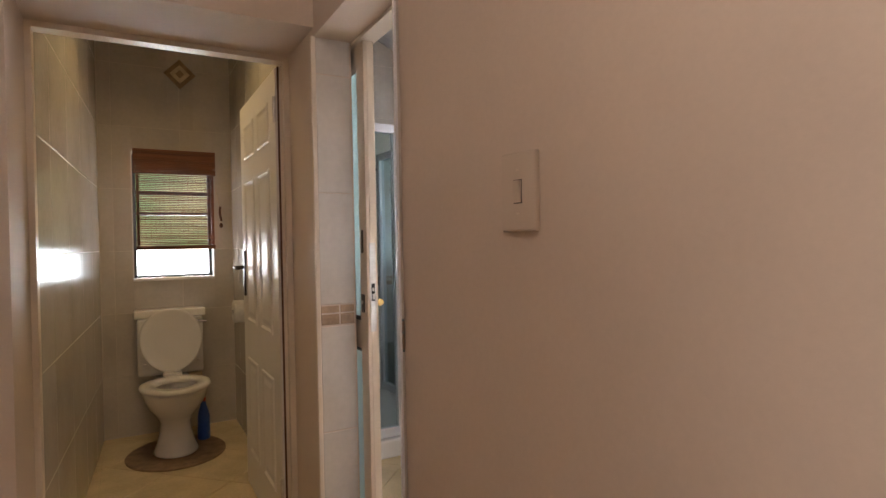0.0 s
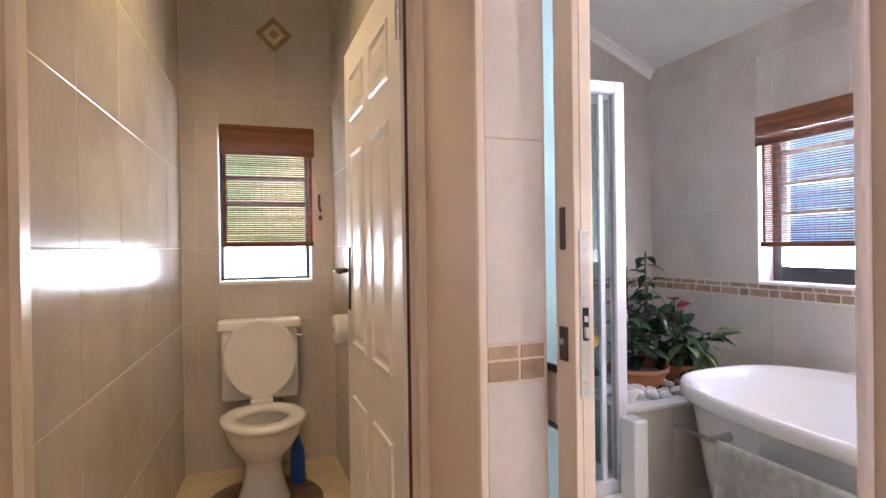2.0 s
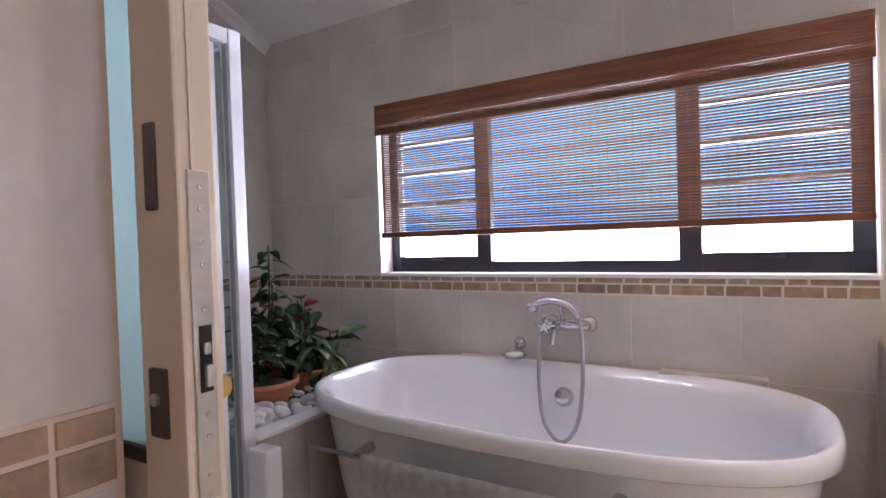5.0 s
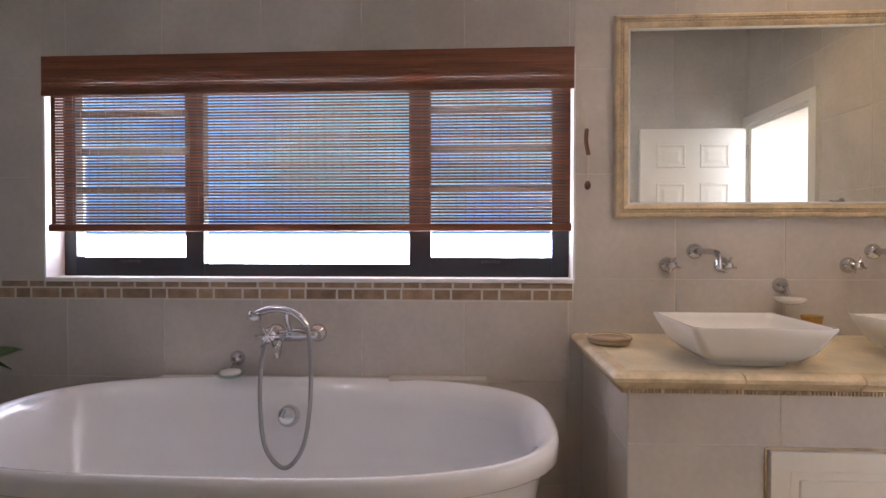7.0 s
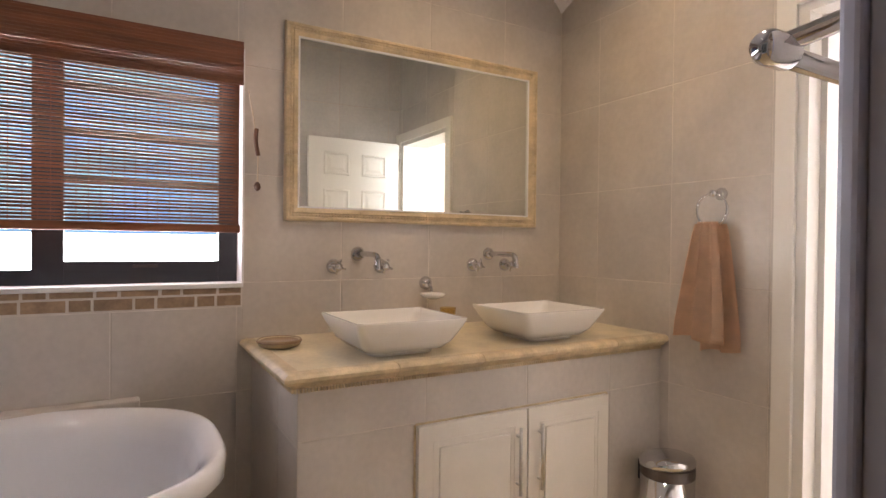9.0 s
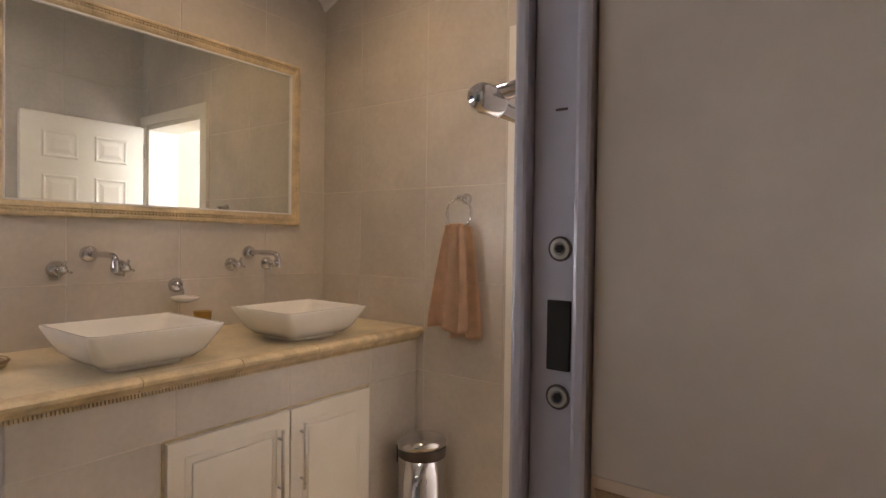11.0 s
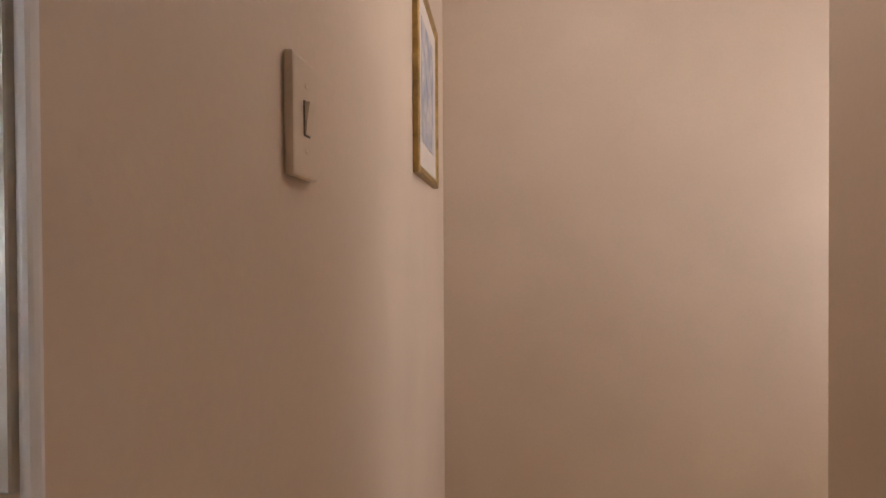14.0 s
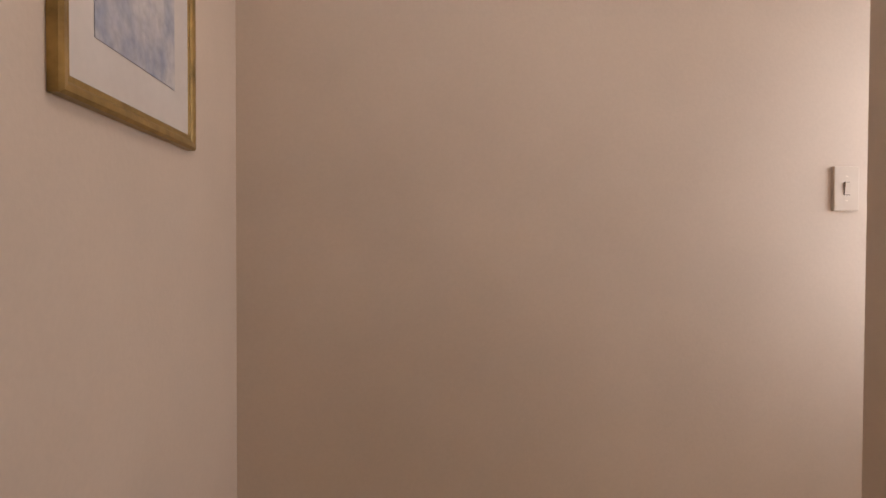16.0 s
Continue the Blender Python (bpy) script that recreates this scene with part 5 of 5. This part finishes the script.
def egg(cy, hw, hl0, hl1, z, n=48):
    """An egg: hl0 towards the room, hl1 towards the wall."""
    return [(TC.x + hw * math.sin(2 * math.pi * k / n), cy - (hl0 if math.cos(2 * math.pi * k / n) > 0 else hl1) * math.cos(2 * math.pi * k / n), z) for k in range(n)]


bm = bmesh.new()
ring_loft(bm, [egg(1.90, 0.125, 0.16, 0.22, 0.0), egg(1.90, 0.123, 0.155, 0.22, 0.02), egg(1.90, 0.105, 0.125, 0.22, 0.06), egg(1.91, 0.088, 0.105, 0.22, 0.13), egg(1.90, 0.085, 0.11, 0.22, 0.19), egg(1.885, 0.105, 0.15, 0.22, 0.235), egg(1.87, 0.145, 0.20, 0.21, 0.29), egg(1.86, 0.172, 0.235, 0.20, 0.345), egg(1.86, 0.180, 0.245, 0.20, 0.385), egg(1.86, 0.178, 0.243, 0.20, 0.398), egg(1.86, 0.135, 0.185, 0.15, 0.398), egg(1.86, 0.125, 0.17, 0.14, 0.36), egg(1.87, 0.10, 0.13, 0.11, 0.29), egg(1.88, 0.05, 0.07, 0.06, 0.23)])
bmesh.ops.recalc_face_normals(bm, faces=bm.faces[:])
part("pan", bm, M_PORC, wc, "", True)
part("pan_shelf", soft_box(TC.x - 0.11, TC.x + 0.11, 2.03, 2.33, 0.30, 0.40, 0.02, 3), M_PORC, wc, "", True)
bm = bmesh.new()
ring_loft(bm, [egg(1.855, 0.192, 0.262, 0.215, 0.402), egg(1.855, 0.196, 0.266, 0.22, 0.410), egg(1.855, 0.192, 0.262, 0.216, 0.424), egg(1.855, 0.170, 0.235, 0.19, 0.430), egg(1.852, 0.128, 0.172, 0.135, 0.426), egg(1.852, 0.118, 0.162, 0.125, 0.416), egg(1.852, 0.116, 0.160, 0.123, 0.402)], False, False)
bmesh.ops.recalc_face_normals(bm, faces=bm.faces[:])
part("seat", bm, M_SEAT, wc, "white plastic seat ring", True)
bm = bmesh.new()


def lid_ring(s, out):
    pts = []
    for k in range(44):
        a = 2 * math.pi * k / 44
        w = 0.186 * s * math.sin(a) * (1 - 0.06 * math.cos(a))
        h = 0.205 * s * -math.cos(a)
        z = 0.640 + h
        pts.append((TC.x + w, 2.118 + (z - 0.43) * 0.10 + out, z))
    return pts


ring_loft(bm, [lid_ring(0.96, 0.0), lid_ring(1.0, -0.006), lid_ring(1.0, -0.014), lid_ring(0.95, -0.020), lid_ring(0.90, -0.016), lid_ring(0.5, -0.017)])
bmesh.ops.recalc_face_normals(bm, faces=bm.faces[:])
part("lid", bm, M_SEAT, wc, "raised white lid", True)
for sx in (-0.155, 0.155):
    for z in (0.505, 0.772):
        k = 1 if z < 0.6 else 1.05
        part("lid_buffer", soft_box(TC.x + sx * k - 0.009, TC.x + sx * k + 0.009, 2.085 + (z - 0.43) * 0.10, 2.102 + (z - 0.43) * 0.10, z - 0.006, z + 0.006, 0.003), M_SEAT, wc)
part("hinge_bar", soft_box(TC.x - 0.055, TC.x + 0.055, 2.05, 2.12, 0.40, 0.445, 0.008), M_SEAT, wc)
ci = part("cistern", soft_box(TC.x - 0.195, TC.x + 0.195, 2.165, TY - 0.001, 0.415, 0.785, 0.02, 3), M_PORC, wc, "", True)
part("cistern_lid", soft_box(TC.x - 0.210, TC.x + 0.210, 2.150, TY - 0.001, 0.787, 0.838, 0.012, 3), M_PORC, wc, "", True)
part("flush_lever", rod((TC.x + 0.145, 2.160, 0.752), (TC.x + 0.215, 2.150, 0.748), 0.008, 0.006), M_CHROME, ci)
part("flush_pipe", rod((TC.x + 0.11, 2.25, 0.38), (TC.x + 0.19, 2.25, 0.38), 0.018), M_MOULD, wc)
mt = thing("pedestal_mat", (TC.x, 1.82, 0), "brown contour mat round the toilet's foot", "mat")
bm = bmesh.new()
n = 56
mo = [(TC.x + 0.275 * math.sin(2 * math.pi * k / n), 1.86 - 0.30 * math.cos(2 * math.pi * k / n)) for k in range(n)]
mi = [(TC.x + 0.128 * math.sin(2 * math.pi * k / n), 1.90 - (0.165 if math.cos(2 * math.pi * k / n) > 0 else 0.225) * math.cos(2 * math.pi * k / n)) for k in range(n)]
ring_loft(bm, [[(x, y, 0.001) for x, y in mo], [(x, y, 0.006) for x, y in mo], [(x * 0.98 + TC.x * 0.02, y * 0.98 + 0.0372, 0.010) for x, y in mo], [(x, y, 0.010) for x, y in mi], [(x, y, 0.001) for x, y in mi]], False, False)
part("pile", bm, M_MAT2, mt)
bb = thing("cleaner_bottle", (-0.165, 2.02, 0), "blue toilet cleaner bottle with a red cap", "bottle")
part("bottle", lathe((-0.165, 2.02, 0), [(0.036, 0), (0.038, 0.02), (0.037, 0.15), (0.030, 0.19), (0.018, 0.225), (0.014, 0.25)], 22), M_BLUE, bb, "", True)
part("cap", lathe((-0.165, 2.02, 0.25), [(0.015, 0), (0.014, 0.03), (0.009, 0.045), (0.003, 0.048)], 16), M_REDP, bb, "red cap", True)
tp = thing("toilet_roll", (0.0, 1.28, 0.890), "white toilet roll on a wall holder", "toilet roll")
part("roll", lathe((-0.082, 1.28, 0.890), [(0.022, 0), (0.058, 0.0), (0.060, 0.004), (0.060, 0.098), (0.022, 0.098)], 28, (1, 0, 0)), M_LACE, tp, "", True)
part("holder", rod((-0.09, 1.28, 0.890), (TX1 - 0.001, 1.28, 0.890), 0.010), M_CHROME, tp)

# ---- passage ----
pc = thing("framed_picture", SKEW @ Vector((-0.012, -2.22, 1.68)), "gilt framed pale watercolour hanging on the plaster wall", "picture")
PY0, PY1, PZ0, PZ1 = -2.490, -1.990, 1.374, 1.945
part("backing", skewed(boxes((-0.010, -0.001, PY0 + 0.01, PY1 - 0.01, PZ0 + 0.01, PZ1 - 0.01))), M_ACORN, pc)
part("mount", skewed(boxes((-0.0125, -0.0105, PY0 + 0.02, PY1 - 0.02, PZ0 + 0.02, PZ1 - 0.02))), M_MAT, pc, "pale card mount")
part("art", skewed(boxes((-0.0140, -0.0126, PY0 + 0.105, PY1 - 0.095, PZ0 + 0.105, PZ1 - 0.095))), M_ART, pc, "blurred blue-grey watercolour")
fp = [(0, 0), (0, 0.015), (0.005, 0.020), (0.014, 0.019), (0.020, 0.014), (0.028, 0.0135), (0.032, 0.010), (0.032, 0.0)]
for p0, p1, w in (((0, PY0, PZ0), (0, PY1, PZ0), (0, 0, 1)), ((0, PY0, PZ1), (0, PY1, PZ1), (0, 0, -1)), ((0, PY0, PZ0), (0, PY0, PZ1), (0, 1, 0)), ((0, PY1, PZ0), (0, PY1, PZ1), (0, -1, 0))):
    a, b, w = Vector(p0), Vector(p1), Vector(w)
    d = (b - a).normalized()
    bm = bmesh.new()
    ring_loft(bm, [[c + w * q + d * q * s + Vector((-h - 0.001, 0, 0)) for q, h in fp] for c, s in ((a, 1), (b, -1))])
    bmesh.ops.recalc_face_normals(bm, faces=bm.faces[:])
    skewed(bm)
    part("frame_side", bm, M_GOLD, pc, "", True).data.set_sharp_from_angle(angle=0.6)


def switch(m, label):
    """u across the plate, v out of the wall, w up, from the plate's centre."""
    s = thing("light_switch", m.translation, label, "light switch", "light switches")

    def put(nm, bm, mat, lab=""):
        bmesh.ops.transform(bm, matrix=m, verts=bm.verts[:])
        bmesh.ops.recalc_face_normals(bm, faces=bm.faces[:])
        return part(nm, bm, mat, s, lab)

    put("plate", soft_box(-0.043, 0.043, 0.0, 0.012, -0.070, 0.070, 0.004), M_SWITCH)
    put("rocker_well", boxes((-0.010, 0.010, 0.0115, 0.0128, -0.021, 0.021)), M_BRONZE, "dark rocker surround")
    rk = bmesh.new()
    ring_loft(rk, [[(x, v, z) for v, z in ((0.008, -0.019), (0.0145, -0.019), (0.0165, 0.0), (0.0195, 0.019), (0.008, 0.019))] for x in (-0.0088, 0.0088)])
    put("rocker", rk, M_SWITCH)
    for z in (-0.038, 0.038):
        put("screw_cap", soft_box(-0.004, 0.004, 0.0115, 0.0128, z - 0.002, z + 0.002, 0.0005), M_FRAME)


switch(SKEW @ Matrix(((0, -1, 0, 0), (1, 0, 0, -1.080), (0, 0, 1, 1.322), (0, 0, 0, 1))), "cream light switch on the plaster wall")
switch(SKEW @ Matrix(((1, 0, 0, -1.87), (0, 1, 0, -2.87), (0, 0, 1, 1.345), (0, 0, 0, 1))), "cream light switch near the corner")


# ---- bedroom chair beyond the doorway ----
ch = thing("bedroom_chair", (1.32, -3.95, 0), "white painted cane-back chair by the bedroom wall", "chair")
cx, cy = 1.32, -3.95
part("seat", soft_box(cx - 0.21, cx + 0.21, cy - 0.21, cy + 0.21, 0.43, 0.47, 0.012), M_WPAINT, ch)
for dx in (-0.19, 0.19):
    for dy in (-0.19, 0.19):
        part("leg", rod((cx + dx, cy + dy, 0), (cx + dx * 0.95, cy + dy * 0.95, 0.43), 0.015, 0.02), M_WPAINT, ch)
for dx in (-0.19, 0.19):
    part("back_post", tube(spline([(cx + dx, cy - 0.19, 0.45), (cx + dx, cy - 0.215, 0.7), (cx + dx, cy - 0.25, 0.95)]), 0.016), M_WPAINT, ch)
for z in (0.62, 0.93):
    part("back_rail", tube(spline([(cx - 0.19, cy - 0.20 - (z - 0.6) * 0.12, z), (cx, cy - 0.225 - (z - 0.6) * 0.12, z + 0.015), (cx + 0.19, cy - 0.20 - (z - 0.6) * 0.12, z)]), 0.017), M_WPAINT, ch)
for s in (-1, 1):
    part("cross_slat", tube(spline([(cx - 0.17 * s, cy - 0.205, 0.63), (cx, cy - 0.235, 0.78), (cx + 0.17 * s, cy - 0.24, 0.92)]), 0.010), M_WPAINT, ch)

# ---- tiles ----
P = 0.41
me_ = basis((EX + T, 0, 0), (0, -1, 0), (0, 0, 1))
ys = joints(-2.215, 2.37, 0.372 - 3 * P, P)
zs = joints(0.0, 2.407, 1.0, P)
BORD0, BORD1 = 0.908, 0.988
tile_face(wall_east, me_, ys, zs, M_TILE, holes=((-WY1, -WY0, WZ0 - 0.001, WZ1), (-2.3, 0.801, BORD0, BORD1 + 0.004)))
mosaic(wall_east, me_, -2.208, 0.800, BORD0 + 0.002, 3)
mn_ = basis((0, NY + T, 0), (1, 0, 0), (0, 0, 1))
xs = joints(0.127, EX, EX - 0.3, P)
cutN = ((SLOPE, 1.0, CE + SLOPE * EX),)
tile_face(wall_north, mn_, xs, joints(0, 3.4, 1.0, P), M_TILE, holes=((0.1, 2.3, BORD0, BORD1 + 0.004),), cuts=cutN)
mosaic(wall_north, mn_, 0.14, EX - 0.006, BORD0 + 0.002, 9)
ms_ = basis((0, SY - T, 0), (-1, 0, 0), (0, 0, 1))
cutS = ((-SLOPE, 1.0, CE + SLOPE * EX),)
tile_face(wall_south, ms_, joints(-EX, -0.245, -1.99, P), joints(0, 3.4, 1.0, P), M_TILE, holes=((-1.087, -0.343, -0.1, 1.967),), cuts=cutS)
wdir = Vector((BX - BXS, OY - 0.05 - BYS, 0))
mw_ = basis(Vector((BXS, BYS, 0)) + Vector((-wdir.y, wdir.x, 0)).normalized() * T, wdir.normalized(), (0, 0, 1))
tile_face(wall_passage_east, mw_, joints(0.02, wdir.length - 0.004, 0.52, P), joints(0, 3.30, 1.0, P), M_TILE)
# reveals of the sliding door
mr0 = basis((0, T, 0), (1, 0, 0), (0, 0, 1))
tile_face(wall_post, mr0, [0.004, 0.127], [0, 0.18, 0.59, 0.955, 1.0285, 1.414, 1.82, OZ], M_TILE, holes=((0, 0.13, 0.955, 1.0285),))
tile_face(wall_post, mr0, [0.004, 0.073, 0.128], [0.957, 0.9985], M_MOSAIC, joint=0.005, thick=0.0065, name="border_tile")
tile_face(wall_post, mr0, [0.004, 0.073, 0.128], [0.9985, 1.0275], M_MOSAIC, joint=0.005, thick=0.0065, name="border_tile")
mr1 = basis((0, OY - T, 0), (-1, 0, 0), (0, 0, 1))
tile_face(wall_passage_east, mr1, [-0.127, 0.0105], [0, 0.22, 0.63, 0.981, 1.056, OZ], M_TILE, holes=((-0.2, 0.1, 0.981, 1.056),))
for v0, v1 in ((0.983, 1.025), (1.025, 1.055)):
    tile_face(wall_passage_east, mr1, [-0.127, -0.022, 0.0105], [v0, v1], M_MOSAIC, joint=0.006, thick=0.0065, name="border_tile")
# bathroom side of the toilet wall
tile_face(wall_toilet_east, basis((0.127, 0, 0), (0, 1, 0), (0, 0, 1)), joints(0.0, NY, 0.4, P), joints(0, 3.3, 1.0, P), M_TILE)
# toilet
tile_face(wall_toilet_north, basis((0, TY + T, 0), (1, 0, 0), (0, 0, 1)), joints(-0.722, TX1, -0.645, 0.404), joints(0, 2.8, 0.812, P), M_TILE, holes=((VX0, VX1, VZ0 - 0.001, VZ1), (-0.31, -0.154, 2.35, 2.50)))
tile_face(wall_toilet_west, basis(W0 - WN * T, WU, (0, 0, 1)), joints(0.0, (W1 - W0).length, 0.33, P), joints(0, 2.8, 0.812, P), M_TILE_GLOSS)
tile_face(wall_toilet_east, basis((TX1 + T, 0, 0), (0, -1, 0), (0, 0, 1)), joints(-TY, -0.40, -1.3, P), joints(0, 2.8, 0.812, P), M_TILE_GLOSS)
dm = basis((-0.232, TY + T, 2.424), (0.7071, 0, 0.7071), (-0.7071, 0, 0.7071))
piece("decor_tile", [(-0.072, -0.072), (0.072, -0.072), (0.072, 0.072), (-0.072, 0.072)], 0.007, dm, M_MOSAIC, wall_toilet_north)
piece("decor_tile", [(-0.045, -0.045), (0.045, -0.045), (0.045, 0.045), (-0.045, 0.045)], 0.010, dm, M_MOULD, wall_toilet_north)
piece("decor_tile", [(-0.02, -0.02), (0.02, -0.02), (0.02, 0.02), (-0.02, 0.02)], 0.012, dm, M_MOSAIC, wall_toilet_north)
for u0, u1, v0, v1 in ((-0.313, -0.151, 2.347, 2.503),):
    for tri in (((u0, v0), (-0.232 - 0.004, v0), (u0, 2.424 - 0.004)), ((-0.232 + 0.004, v0), (u1, v0), (u1, 2.424 - 0.004)), ((u1, 2.424 + 0.004), (u1, v1), (-0.232 + 0.004, v1)), ((u0, 2.424 + 0.004), (-0.232 - 0.004, v1), (u0, v1))):
        piece("tile", list(tri), 0.006, basis((0, TY + T, 0), (1, 0, 0), (0, 0, 1)), M_TILE, wall_toilet_north)
# vanity front and side
tile_face(vn, basis((VF + T, 0, 0), (0, -1, 0), (0, 0, 1)), joints(-VL, -SY, 1.25, P), [0.0, 0.584, 0.738], M_TILE, holes=((1.209, 2.057, 0.08, 0.582),))
tile_face(vn, basis((0, VL - T, 0), (-1, 0, 0), (0, 0, 1)), joints(-EX, -VF, -1.85, P), [0.0, 0.13, 0.568, 0.738], M_TILE)
# planter front
tile_face(planter, basis((0, 1.132, 0), (1, 0, 0), (0, 0, 1)), joints(1.20, EX, 1.45, P), [0, 0.05, 0.456], M_TILE)

# floor tiles, laid diagonally
def floor_tiles(x0, x1, y0, y1, pitch=0.405):
    c = math.sqrt(0.5)
    m = Matrix.Translation((0, 0, -T))
    for i in range(-14, 15):
        for j in range(-14, 15):
            q = [((i + a) * pitch, (j + b) * pitch) for a, b in ((0.006, 0.006), (0.994, 0.006), (0.994, 0.994), (0.006, 0.994))]
            poly = [(c * (u - v) - 0.12, c * (u + v) + 0.10) for u, v in q]
            for n in ((1, 0, x1), (-1, 0, -x0), (0, 1, y1), (0, -1, -y0)):
                poly = clip(poly, *n)
                if len(poly) < 3:
                    break
            if len(poly) > 2:
                piece("tile", poly, T, m, M_FLOOR, floor)


floor_tiles(-0.722, TX1, 0.402, TY)
floor_tiles(-0.83, -0.722, 0.402, TY - 0.01)
floor_tiles(0.13, EX, SY, NY)
